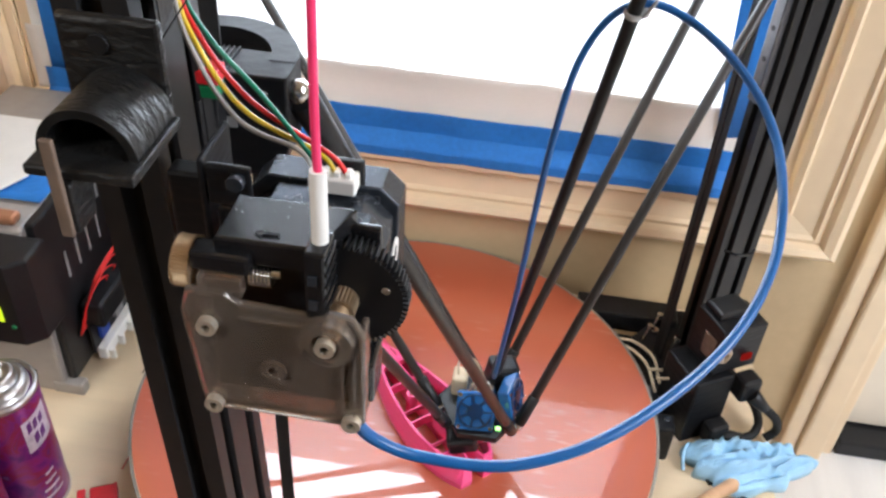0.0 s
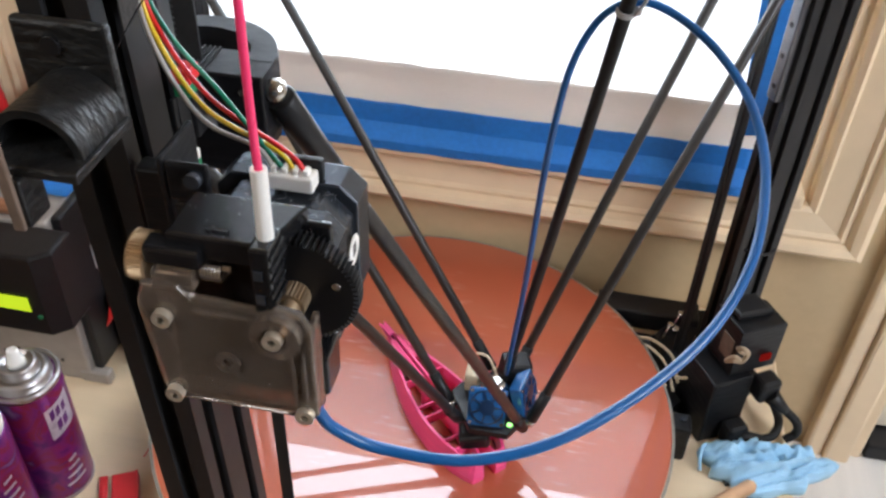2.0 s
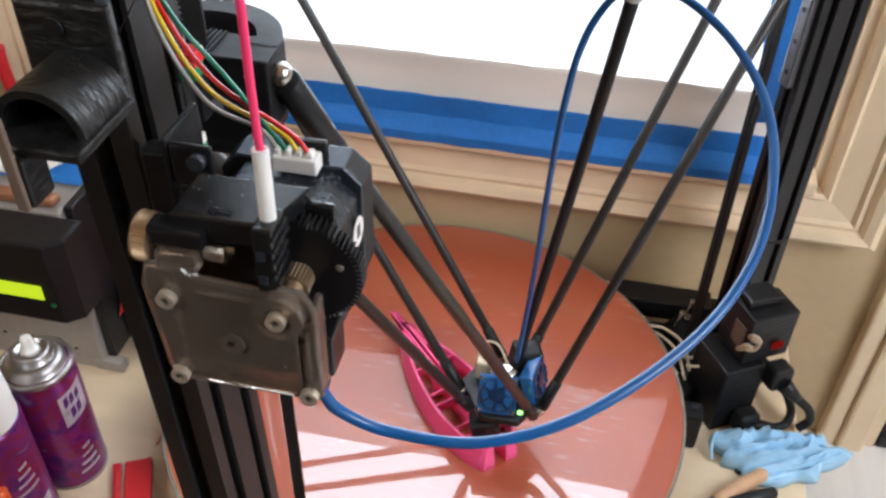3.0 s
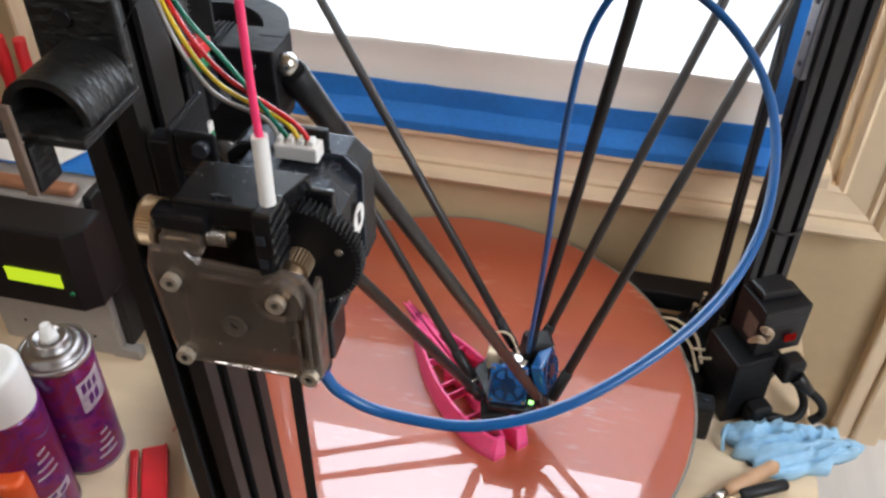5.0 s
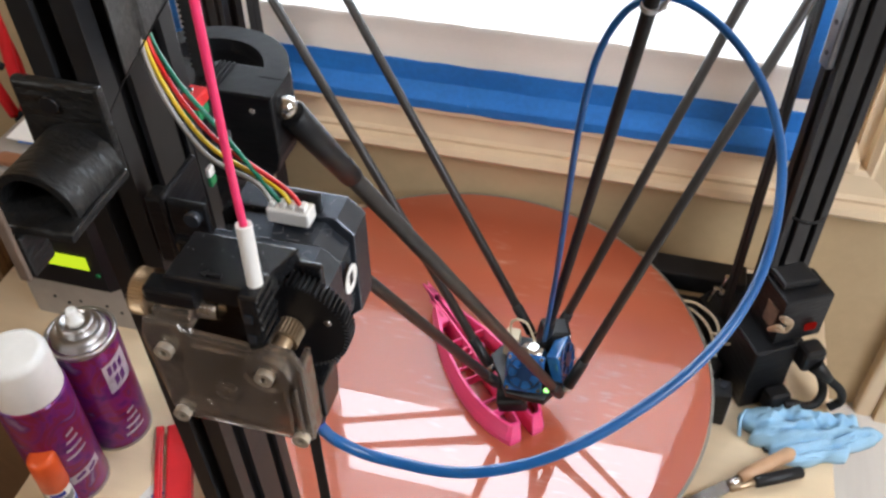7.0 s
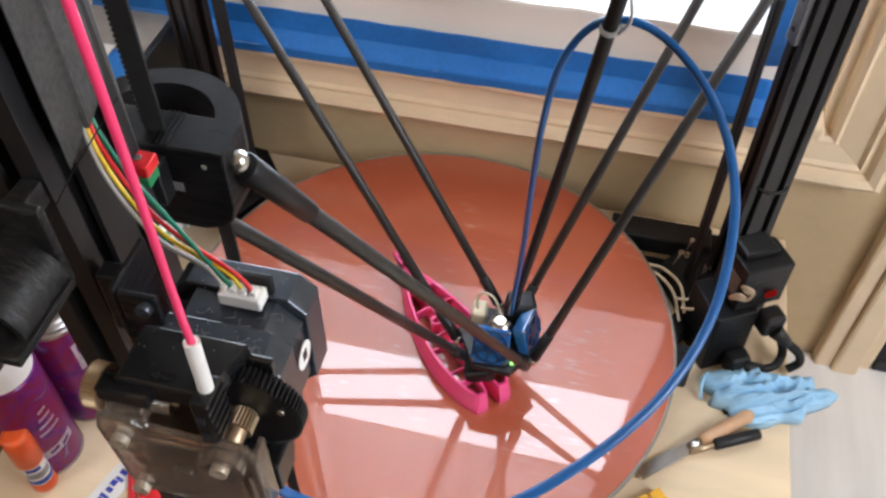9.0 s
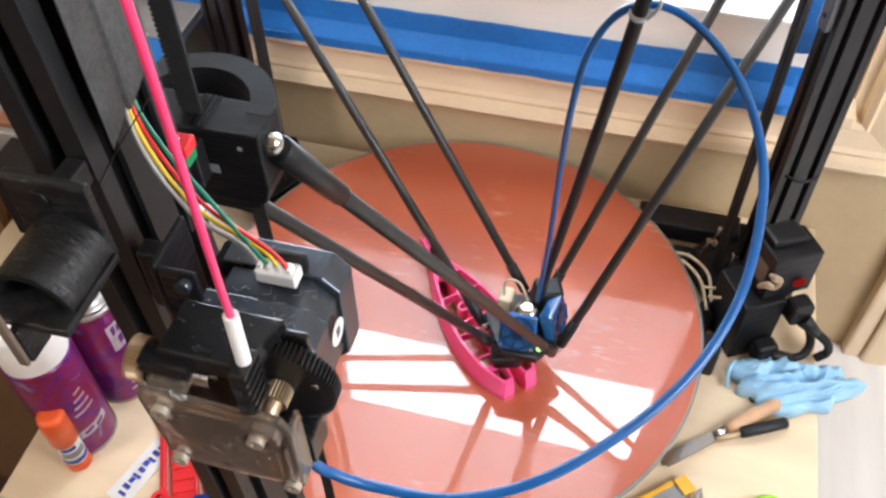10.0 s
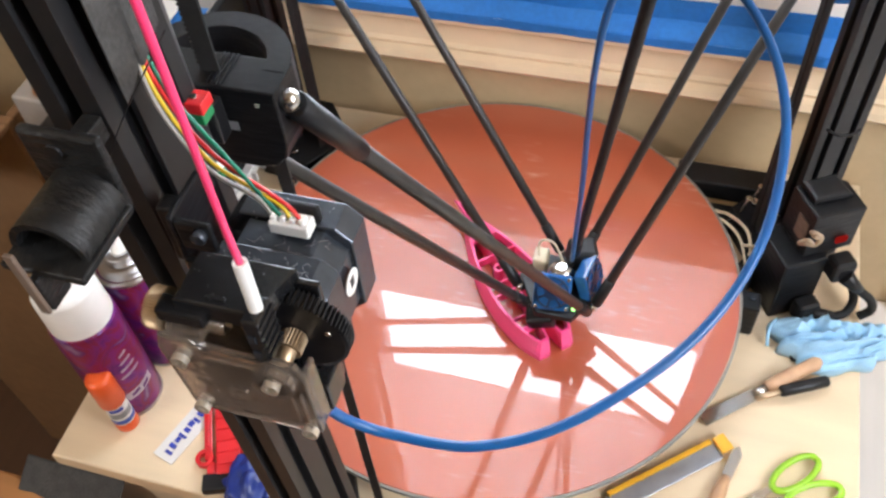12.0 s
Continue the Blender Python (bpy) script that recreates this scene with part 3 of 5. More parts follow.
part("pin_header", box(-0.0883, -0.0862, 0.1985, 0.2022, 0.4305, 0.4340, 0.0004), GREEN_PCB, endstop)
part("connector", box(-0.0883, -0.0862, 0.1985, 0.2022, 0.4343, 0.4380, 0.0005), WHITE, endstop, "white plug")
part("screw", rod((-0.0870, 0.1995, 0.4686), (-0.0870, 0.1995, 0.4694), 0.0013, 12), STEEL, endstop)

# ---- effector, rods, loom and tube ----
EX, EY, EZ = -0.001, 0.4570, 0.050
HUB_R, HUB_W = 0.0225, 0.0255
effector = thing("print_head", "black print head with blue fans above the pink print", "print head", at=(EX, EY, EZ))
part("plate", prism([(0.036 * math.cos(radians(a)), 0.036 * math.sin(radians(a))) for a in (-115, -65, 5, 55, 125, 175)], -0.004, 0.002, 0.0008), BLACK, effector)
part("hot_end", lathe([(0.0008, -0.026), (0.003, -0.022), (0.006, -0.021), (0.006, -0.012), (0.011, -0.011), (0.011, 0.020), (0.008, 0.024), (0.004, 0.026)], 20), STEEL, effector)


def fan(m):
    f = part("fan", box(-0.015, 0.015, -0.005, 0.005, -0.015, 0.015, 0.0015, None, m), FAN_BLUE, effector, "blue fan housing")
    h = bmesh.new()
    lathe_ring(0.0125, 0.0138, -0.0006, 0.0006, 28, h)
    lathe([(0.006, -0.0005), (0.006, 0.0008)], 20, h)
    for k in range(7):
        box(0.006, 0.0125, -0.0008, 0.0008, -0.0003, 0.0006, 0, h, pose(0, 0, 0, 0, 0, k * 360 / 7))
    part("fan_rotor", h, FAN_DARK, f).matrix_local = m @ pose(0, -0.0056, 0, 90, 0, 0)
    for sx in (-1, 1):
        for sz in (-1, 1):
            part("fan_screw", rod((sx * 0.0125, -0.0050, sz * 0.0125), (sx * 0.0125, -0.0062, sz * 0.0125), 0.0014, 10), STEEL, f).matrix_local = m
    return f


fan(pose(-0.004, -0.016, 0.012, -38, 0, 4))
fan(pose(0.022, 0.004, 0.014, -15, 0, 78))
part("fan_duct", box(-0.030, -0.006, -0.031, -0.006, -0.019, -0.003, 0.003, None, pose(0, 0, 0, 10, -12, 8)), BLACK, effector, "black fan duct")
part("heater_block", box(-0.026, -0.014, 0.006, 0.022, 0.0, 0.020, 0.002), CREAM, effector, "cream insulated block")
part("wire_bundle", hose([(0.0, 0.006, 0.024), (-0.010, 0.016, 0.034), (-0.022, 0.018, 0.030), (-0.020, 0.008, 0.012)], 0.0010), CREAM, effector, "thin bent wire")
part("top_cover", box(0.004, 0.028, 0.004, 0.026, 0.010, 0.034, 0.004, None, pose(0, 0, 0, 0, 8, 20)), BLACK, effector)
part("signal_light", box(0.0135, 0.0175, -0.0245, -0.0215, 0.002, 0.004, 0.0005), glow("green_signal_light", (0.45, 1.0, 0.25), 4.0), effector, "small green light")
for a in (-88, 22, 148):
    for s in (-1, 1):
        p = Vector((HUB_R * math.cos(radians(a)), HUB_R * math.sin(radians(a)), 0)) + s * HUB_W * Vector((-math.sin(radians(a)), math.cos(radians(a)), 0))
        part("joint_ball", lathe([(0.0012, -0.004), (0.0035, -0.002), (0.004, 0.001), (0.003, 0.004), (0.001, 0.0052)], 14, None, Matrix.Translation(p)), STEEL, effector)

TOWER_AT = [(-0.0985, 0.190, 0.450, -90, -88), (0.199, 0.636, 0.459, 28, 22), (-0.333, 0.650, 0.400, 150, 148)]
for x, y, z, a, hub_a in TOWER_AT:
    u = Vector((math.cos(radians(a)), math.sin(radians(a)), 0))
    v = Vector((-u.y, u.x, 0))
    w = Vector((math.cos(radians(hub_a)), math.sin(radians(hub_a)), 0))
    wv = Vector((-w.y, w.x, 0))
    for s in (-1, 1):
        top = Vector((x, y, z)) - u * 0.0335 + v * 0.0315 * s
        low = Vector((EX, EY, EZ)) + w * HUB_R + wv * HUB_W * s
        d = (top - low).normalized()
        arm = thing("delta_rod", "dark carbon fibre rod with black end sleeves", "rod", group="rods of the printer")
        part("tube", rod(low + d * 0.006, top - d * 0.006, 0.0038, 18), CARBON, arm)
        part("end_sleeve", rod(top - d * 0.056, top - d * 0.004, 0.0046, 18, None, 0.0054), BLACK, arm)
        part("end_sleeve", rod(low + d * 0.003, low + d * 0.030, 0.0046, 18), BLACK, arm)
        part("rod_end", lathe([(0.0012, -0.0042), (0.0036, -0.0026), (0.0042, 0.0), (0.0036, 0.0026), (0.0012, 0.0042)], 14, None, Matrix.Translation(top)), STEEL, arm)
        part("rod_end", lathe([(0.001, -0.004), (0.0035, -0.002), (0.004, 0.0), (0.0035, 0.002), (0.001, 0.004)], 14, None, Matrix.Translation(low)), STEEL, arm)

LOOM = [Vector((0.006, 0.472, 0.074)), Vector((0.047, 0.352, 0.4355)), Vector((0.0885, 0.245, 0.8215))]
loom = thing("wiring_loom", "black sleeved wiring loom rising from the print head", "cable")
part("sleeve", hose(LOOM, 0.0034, 12, 12), RUBBER, loom)
part("end_boot", rod(LOOM[0] - Vector((0, 0, 0.006)), LOOM[0] + (LOOM[1] - LOOM[0]).normalized() * 0.03, 0.0042, 14), BLACK, loom, "black heat-shrink end")
tube = thing("feed_tube", "blue plastic feed tube looping from the extruder", "tube")
part("tube_wall", hose(TUBE_PATH, 0.0019, 12, 12), TUBE_BLUE, tube)
part("push_fitting", rod((-0.0302, 0.1368, 0.4125), (-0.0300, 0.1372, 0.4000), 0.0042, 16), BLACK, tube, "black push fitting under the extruder")
part("fitting_collar", lathe_tube(0.0022, 0.0034, 0.0020), BLUE_PLASTIC, tube, "blue collar").matrix_world = between((-0.0300, 0.1372, 0.4000), (-0.0299, 0.1375, 0.3900))
tie = thing("cable_tie", "clear cable tie holding the tube to the loom", "cable tie")
t = bmesh.new()
lathe_ring(0.0037, 0.0045, -0.0013, 0.0013, 20, t)
box(0.0040, 0.0070, -0.0018, 0.0018, -0.0018, 0.0018, 0.0005, t)
part("strap", t, CLEAR_NYLON, tie).matrix_world = between(LOOM[1], LOOM[2])
part("tail", hose([LOOM[1] + Vector((0.004, -0.004, 0)), LOOM[1] + Vector((0.008, -0.010, 0.012)), LOOM[1] + Vector((0.006, -0.014, 0.026))], 0.0008, 6), CLEAR_NYLON, tie)

# ---- extruder on the near tower ----
def knurl(r0, r1, n):
    """A finely toothed round outline."""
    return [((r1 if i % 2 else r0) * math.cos(math.pi * i / n), (r1 if i % 2 else r0) * math.sin(math.pi * i / n)) for i in range(2 * n)]



extruder = thing("extruder", "geared filament extruder with smoked clear lid and black motor", "extruder")
motor = part("motor", prism([(-0.0640, 0.4200), (-0.0590, 0.4150), (-0.0275, 0.4150), (-0.0225, 0.4200), (-0.0225, 0.4515), (-0.0275, 0.4565), (-0.0590, 0.4565), (-0.0640, 0.4515)], -0.1550, -0.1440, 0.0006, None, pose(0, 0, 0, 90, 0, 0)), STEEL_BLACK, extruder, "black stepper motor with bevelled corners")
part("motor_core", prism([(-0.0625, 0.4235), (-0.0555, 0.4165), (-0.0310, 0.4165), (-0.0240, 0.4235), (-0.0240, 0.4480), (-0.0310, 0.4550), (-0.0555, 0.4550), (-0.0625, 0.4480)], -0.1660, -0.1550, 0.0002, None, pose(0, 0, 0, 90, 0, 0)), STEEL_BLACK, motor)
part("motor_end", prism([(-0.0640, 0.4200), (-0.0590, 0.4150), (-0.0275, 0.4150), (-0.0225, 0.4200), (-0.0225, 0.4515), (-0.0275, 0.4565), (-0.0590, 0.4565), (-0.0640, 0.4515)], -0.1770, -0.1660, 0.0006, None, pose(0, 0, 0, 90, 0, 0)), STEEL_BLACK, motor)
part("sticker", rod((-0.0226, 0.1600, 0.4400), (-0.0221, 0.1600, 0.4400), 0.0046, 28), WHITE, motor, "round white sticker")
part("sticker_mark", box(-0.0222, -0.0220, 0.1585, 0.1612, 0.4385, 0.4425, 0.0), BLACK, motor)
plug = part("wire_socket", box(-0.0462, -0.0334, 0.1605, 0.1665, 0.4565, 0.4612, 0.0006), WHITE, extruder, "white four-way wire plug")
for k in range(4):
    part("pin_slot", box(-0.0456 + k * 0.0030, -0.0438 + k * 0.0030, 0.1618, 0.1650, 0.4608, 0.4628, 0.0004), WHITE, plug)
part("socket_back", box(-0.0470, -0.0325, 0.1670, 0.1695, 0.4565, 0.4632, 0.0006), BLACK, plug)
# body and idler
part("body", box(-0.0640, -0.0360, 0.1310, 0.1440, 0.4130, 0.4560, 0.0015), BLACK_GLOSS, extruder, "glossy black extruder body")
part("body_top", prism([(-0.0590, 0.1262), (-0.0345, 0.1262), (-0.0335, 0.1330), (-0.0290, 0.1440), (-0.0590, 0.1440)], 0.4580, 0.4655, 0.0008), BLACK_GLOSS, extruder)
part("inlet_post", box(-0.0368, -0.0316, 0.1225, 0.1320, 0.4470, 0.4672, 0.0008), BLACK_GLOSS, extruder)
part("arrow_mark", prism([(-0.0500, 0.1292), (-0.0480, 0.1304), (-0.0480, 0.1297), (-0.0440, 0.1297), (-0.0440, 0.1287), (-0.0480, 0.1287), (-0.0480, 0.1280)], 0.4655, 0.4661), BLACK, extruder)
for z in (0.4505, 0.4580):
    part("body_window", box(-0.0358, -0.0336, 0.1220, 0.1226, z, z + 0.0028, 0.0), STEEL_BLACK, extruder)
for k in range(5):
    part("post_rib", box(-0.0317, -0.0310, 0.1228, 0.1318, 0.4500 + 0.0034 * k, 0.4512 + 0.0034 * k, 0.0002), BLACK_GLOSS, extruder)
part("gear_plate", box(-0.0640, -0.0225, 0.1415, 0.1438, 0.4130, 0.4620, 0.0008), BLACK_GLOSS, extruder)
# toothed gear
g = bmesh.new()
teeth = 66
out = []
for k in range(teeth):
    for da, r in ((-0.28, 0.0152), (-0.12, 0.0166), (0.12, 0.0166), (0.28, 0.0152)):
        a = 2 * math.pi * (k + da) / teeth
        out.append((r * math.cos(a), r * math.sin(a)))
prism(out, -0.0025, 0.0025, 0.0, g)
gear = part("gear", g, BLACK, extruder, "large black toothed gear")
gear.matrix_local = pose(-0.0308, 0.1385, 0.4435, 90, 0, 0)
for a in (20, 140, 260):
    part("gear_hole", rod((0.0115 * math.cos(radians(a)), 0.0115 * math.sin(radians(a)), 0.0024), (0.0115 * math.cos(radians(a)), 0.0115 * math.sin(radians(a)), 0.0029), 0.0012, 10), STEEL, gear)
part("drive_shaft", lathe([(0.0036, 0.0), (0.0028, 0.0062), (0.0026, 0.0150)], 24), BRASS, extruder, "steel drive shaft").matrix_local = pose(-0.0308, 0.1360, 0.4435, 90, 0, 0)
part("knurled_collar", prism(knurl(0.0037, 0.0042, 24), 0.0, 0.0055, 0.0), BRASS, extruder, "knurled collar").matrix_local = pose(-0.0308, 0.1355, 0.4435, 90, 0, 0)
# smoked lid
lid_outline = [(-0.0655, 0.4145), (-0.0630, 0.4110), (-0.0240, 0.4110), (-0.0222, 0.4130), (-0.0222, 0.4430), (-0.0250, 0.4490), (-0.0310, 0.4500), (-0.0370, 0.4470), (-0.0530, 0.4480), (-0.0560, 0.4520), (-0.0660, 0.4520), (-0.0680, 0.4450)]
part("lid", prism(lid_outline, -0.1242, -0.1215, 0.0008, None, pose(0, 0, 0, 90, 0, 0)), SMOKE, extruder, "smoked clear plastic lid")
lid2 = bmesh.new()
box(-0.0245, -0.0226, 0.1243, 0.1298, 0.4120, 0.4440, 0.0006, lid2)
box(-0.0640, -0.0250, 0.1243, 0.1298, 0.4115, 0.4135, 0.0006, lid2)
part("lid_wall", lid2, SMOKE, extruder)
part("lid_boss", lathe_tube(0.0036, 0.0066, 0.0035), SMOKE, extruder).matrix_local = pose(-0.0310, 0.1216, 0.4430, 90, 0, 0)
part("lid_hub", lathe_tube(0.0014, 0.0034, 0.0010), SMOKE, extruder).matrix_local = pose(-0.0455, 0.1214, 0.4290, 90, 0, 0)
ribs = bmesh.new()
for x in (-0.0252, -0.0282):
    box(x, x + 0.0008, 0.1205, 0.1216, 0.4160, 0.4360, 0.0003, ribs)
for k in range(9):
    box(-0.0600 + k * 0.0040, -0.0575 + k * 0.0040, 0.1211, 0.1216, 0.4150 + 0.0012 * (k % 2), 0.4162 + 0.0012 * (k % 3), 0.0001, ribs)
box(-0.0530, -0.0350, 0.1205, 0.1216, 0.4450, 0.4462, 0.0004, ribs)
part("lid_ribs", ribs, SMOKE, extruder)
for x, y, z in ((-0.0610, 0.1215, 0.4420), (-0.0310, 0.1190, 0.4430), (-0.0620, 0.1215, 0.4140), (-0.0255, 0.1215, 0.4140)):
    s = lathe_tube(0.0012, 0.0025, 0.0022)
    part("screw", s, BRASS_PALE, extruder, "socket head screw").matrix_local = pose(x, y, z, 90, 0, 0)
    part("screw_socket", rod((x, y + 0.0005, z), (x, y - 0.0008, z), 0.0013, 6), BLACK, extruder)
curls = bmesh.new()
rng_lid = random.Random(11)
for k in range(16):
    cx, cz = rng_lid.uniform(-0.057, -0.030), rng_lid.uniform(0.4165, 0.4290)
    a0, r = rng_lid.uniform(0, 6.28), rng_lid.uniform(0.0008, 0.0022)
    hose([(cx + r * math.cos(a0 + 0.7 * j), 0.1214, cz + r * math.sin(a0 + 0.7 * j)) for j in range(4)], 0.00028, 6, 4, curls)
part("lid_relief", curls, SMOKE, extruder, "raised curls moulded into the clear lid")
# knob, spring, idler arm
part("knob", prism(knurl(0.0060, 0.0065, 44), 0.0, 0.0046, 0.0006), BRASS, extruder, "knurled brass thumb screw").matrix_local = pose(-0.0650, 0.1290, 0.4545, 0, -90, 0)
part("knob_face", lathe([(0.0052, 0.0046), (0.0048, 0.0052)], 36), BRASS, extruder).matrix_local = pose(-0.0650, 0.1290, 0.4545, 0, -90, 0)
part("idler_arm", box(-0.0648, -0.0500, 0.1235, 0.1300, 0.4565, 0.4620, 0.0010), BLACK_GLOSS, extruder)
part("thumb_screw_shaft", rod((-0.0650, 0.1290, 0.4545), (-0.0440, 0.1290, 0.4545), 0.0016, 12), STEEL, extruder)
part("guide_block", box(-0.0635, -0.0525, 0.1232, 0.1275, 0.4495, 0.4550, 0.0006), SMOKE, extruder)
coil = []
for i in range(49):
    a = 2 * math.pi * i / 8
    coil.append((-0.0515 + i * 0.00012, 0.1280 + 0.0026 * math.cos(a), 0.4540 + 0.0026 * math.sin(a)))
part("spring", hose(coil, 0.00042, 6, 2), STEEL, extruder, "small steel spring")
part("mount", box(-0.0715, -0.0694, 0.1490, 0.1690, 0.4300, 0.4700, 0.0008), BLACK_PRINT, extruder, "black printed mounting bracket")
part("mount_face", box(-0.0693, -0.0575, 0.1490, 0.1512, 0.4570, 0.4690, 0.0008), BLACK_PRINT, extruder)
part("mount_arm", box(-0.0864, -0.0716, 0.1620, 0.1690, 0.4300, 0.4560, 0.0010), BLACK_PRINT, extruder)
part("lower_body", box(-0.0640, -0.0216, 0.1300, 0.1414, 0.4118, 0.4264, 0.0010), BLACK_GLOSS, extruder)
part("mount_bolt", rod((-0.0610, 0.1492, 0.4655), (-0.0610, 0.1465, 0.4655), 0.0024, 16), STEEL_BLACK, extruder)
inlet = part("inlet_tube", lathe_tube(0.0011, 0.0020, 0.0200), WHITE, extruder, "short white inlet tube")
inlet.matrix_local = between((-0.0340, 0.1278, 0.4660), (-0.0341, 0.1286, 0.4860))
filament = tagged(part("filament", hose([(-0.0340, 0.1288, 0.4780), (-0.0343, 0.1284, 0.5000), (-0.0338, 0.1280, 0.5500), (-0.0343, 0.1280, 0.62), (-0.036, 0.130, 0.80)], 0.0010, 12, 10), PINK_FILAMENT), "pink plastic filament running into the extruder", "filament")
# motor wires
for i, k, mat, nm in ((0, 0, WIRE_GREY, "grey"), (2, 1, WIRE_YELLOW, "yellow"), (3, 2, WIRE_RED, "red"), (1, 3, WIRE_GREEN, "green")):
    o = (k - 1.5) * 0.0013
    w = [(-0.0447 + i * 0.0030, 0.1630, 0.4615), (-0.0500 + i * 0.0028, 0.1650, 0.4665), (-0.0640 + o * 1.6, 0.1700, 0.4745 + o * 2.4), (-0.0780 + o * 0.6, 0.1760 + o, 0.4880 + o), (-0.0852, 0.1815 + o * 1.2, 0.5030), (-0.0853, 0.1830 + o * 1.2, 0.54), (-0.0853, 0.1830 + o * 1.2, 0.80)]
    tagged(part("motor_wire", hose(w, 0.00070, 8, 10), mat), nm + " insulated motor wire along the tower", "wire", "motor wires")
tape_wrap = thing("cloth_tape", "frayed black cloth tape over the tower wires", "tape")
flap_mesh = wavy_sheet(0.0, 0.0240, 0.4940, 0.80, 0.0, 0.0004)
for v in flap_mesh.verts:
    if v.co.z < 0.51:
        v.co.z += 0.45 * v.co.x + 0.0006 * math.sin(v.co.x * 9000)
    if v.co.x > 0.011:
        v.co.y -= 0.0012
part("side_flap", flap_mesh, BLACK_CLOTH, tape_wrap).matrix_local = pose(-0.0840, 0.1680, 0, 0, 0, 90)
tagged(part("stray_wire", hose([(-0.0560, 0.160, 0.5300), (-0.0790, 0.158, 0.4980), (-0.0960, 0.158, 0.4700)], 0.00022, 5, 8), BLACK), "thin loose black wire across the tower", "wire")

# cradle in front of the near tower
cradle = thing("spool_cradle", "rough black printed half-round cradle on the tower", "bracket")
part("mount_plate", box(-0.0940, -0.0705, 0.1380, 0.1410, 0.4850, 0.5110, 0.0010), ROUGH_PRINT, cradle)
part("mount_arm", box(-0.0955, -0.0895, 0.1411, 0.1625, 0.4860, 0.4940, 0.0006), ROUGH_PRINT, cradle)
hc = bmesh.new()
lathe_ring(0.0092, 0.0112, 0.0, 0.0200, 40, hc, half=True)
part("half_round", hc, ROUGH_PRINT, cradle, "half-round trough with printed layer lines").matrix_local = pose(-0.0805, 0.1378, 0.4890, 90, 0, 0)
part("side_flange", box(-0.0842, -0.0815, 0.1105, 0.1190, 0.4740, 0.4867, 0.0006), ROUGH_PRINT, cradle)
part("lip", box(-0.0920, -0.0680, 0.1120, 0.1376, 0.4868, 0.4894, 0.0006), ROUGH_PRINT, cradle)
part("front_strip", box(-0.0850, -0.0822, 0.1090, 0.1104, 0.4740, 0.4980, 0.0004), BROWN_EDGE, cradle, "brown front edge")
part("plate_hole", rod((-0.0845, 0.1381, 0.5050), (-0.0845, 0.1372, 0.5050), 0.0024, 16), BLACK, cradle)

# lint and dust on the extruder
lint = bmesh.new()
rng = random.Random(5)
for k in range(16):
    x, y = rng.uniform(-0.058, -0.026), rng.uniform(0.147, 0.160)
    a, r = rng.uniform(0, 6.28), rng.uniform(0.0008, 0.0028)
    z = 0.4568
    hose([(x, y, z), (x + r * math.cos(a), y + r * math.sin(a), z + rng.uniform(0.0002, 0.0012)), (x + r * 1.6 * math.cos(a + 0.9), y + r * 1.6 * math.sin(a + 0.9), z + 0.0001)], 0.00004, 4, 3, lint)
for k in range(90):
    if k < 50:
        x, y, z = rng.uniform(-0.058, -0.026), rng.uniform(0.130, 0.175), 0.4568
        z = 0.4657 if y < 0.144 and x < -0.036 else z
        if 0.144 > y and x > -0.036:
            continue
    else:
        x, y, z = rng.uniform(-0.112, -0.072), rng.uniform(0.219, 0.234), 0.4559
    r = rng.uniform(0.00004, 0.00011)
    box(x - r, x + r, y - r, y + r, z - 0.0003, z + r, 0.0, lint)
tagged(part("lint", lint, GREY), "pale lint and dust on the motor and carriage", "lint", kind="stuff")

# darker copy of the pink, standing for shade inside the deck slots
PINK_SHADE = material("pink_slot_shade", (0.45, 0.02, 0.08), 0.5)


def lumpy(x, y, rx, ry, h, seed):
    """A small closed crumpled lump resting on the bench."""
    t = bmesh.new()
    bmesh.ops.create_icosphere(t, subdivisions=4, radius=1.0)
    for v in t.verts:
        k = 1 + 0.30 * noise.noise(v.co * 2.3 + Vector((seed, 0, 0))) - 0.16 * abs(noise.noise(v.co * 6.0 + Vector((0, seed, 0))))
        v.co = Vector((x + v.co.x * rx * k, y + v.co.y * ry * k, TABLE_Z + max(0.0, (v.co.z * 0.5 + 0.45) * h * k)))
    for f in t.faces:
        f.smooth = True
    return t


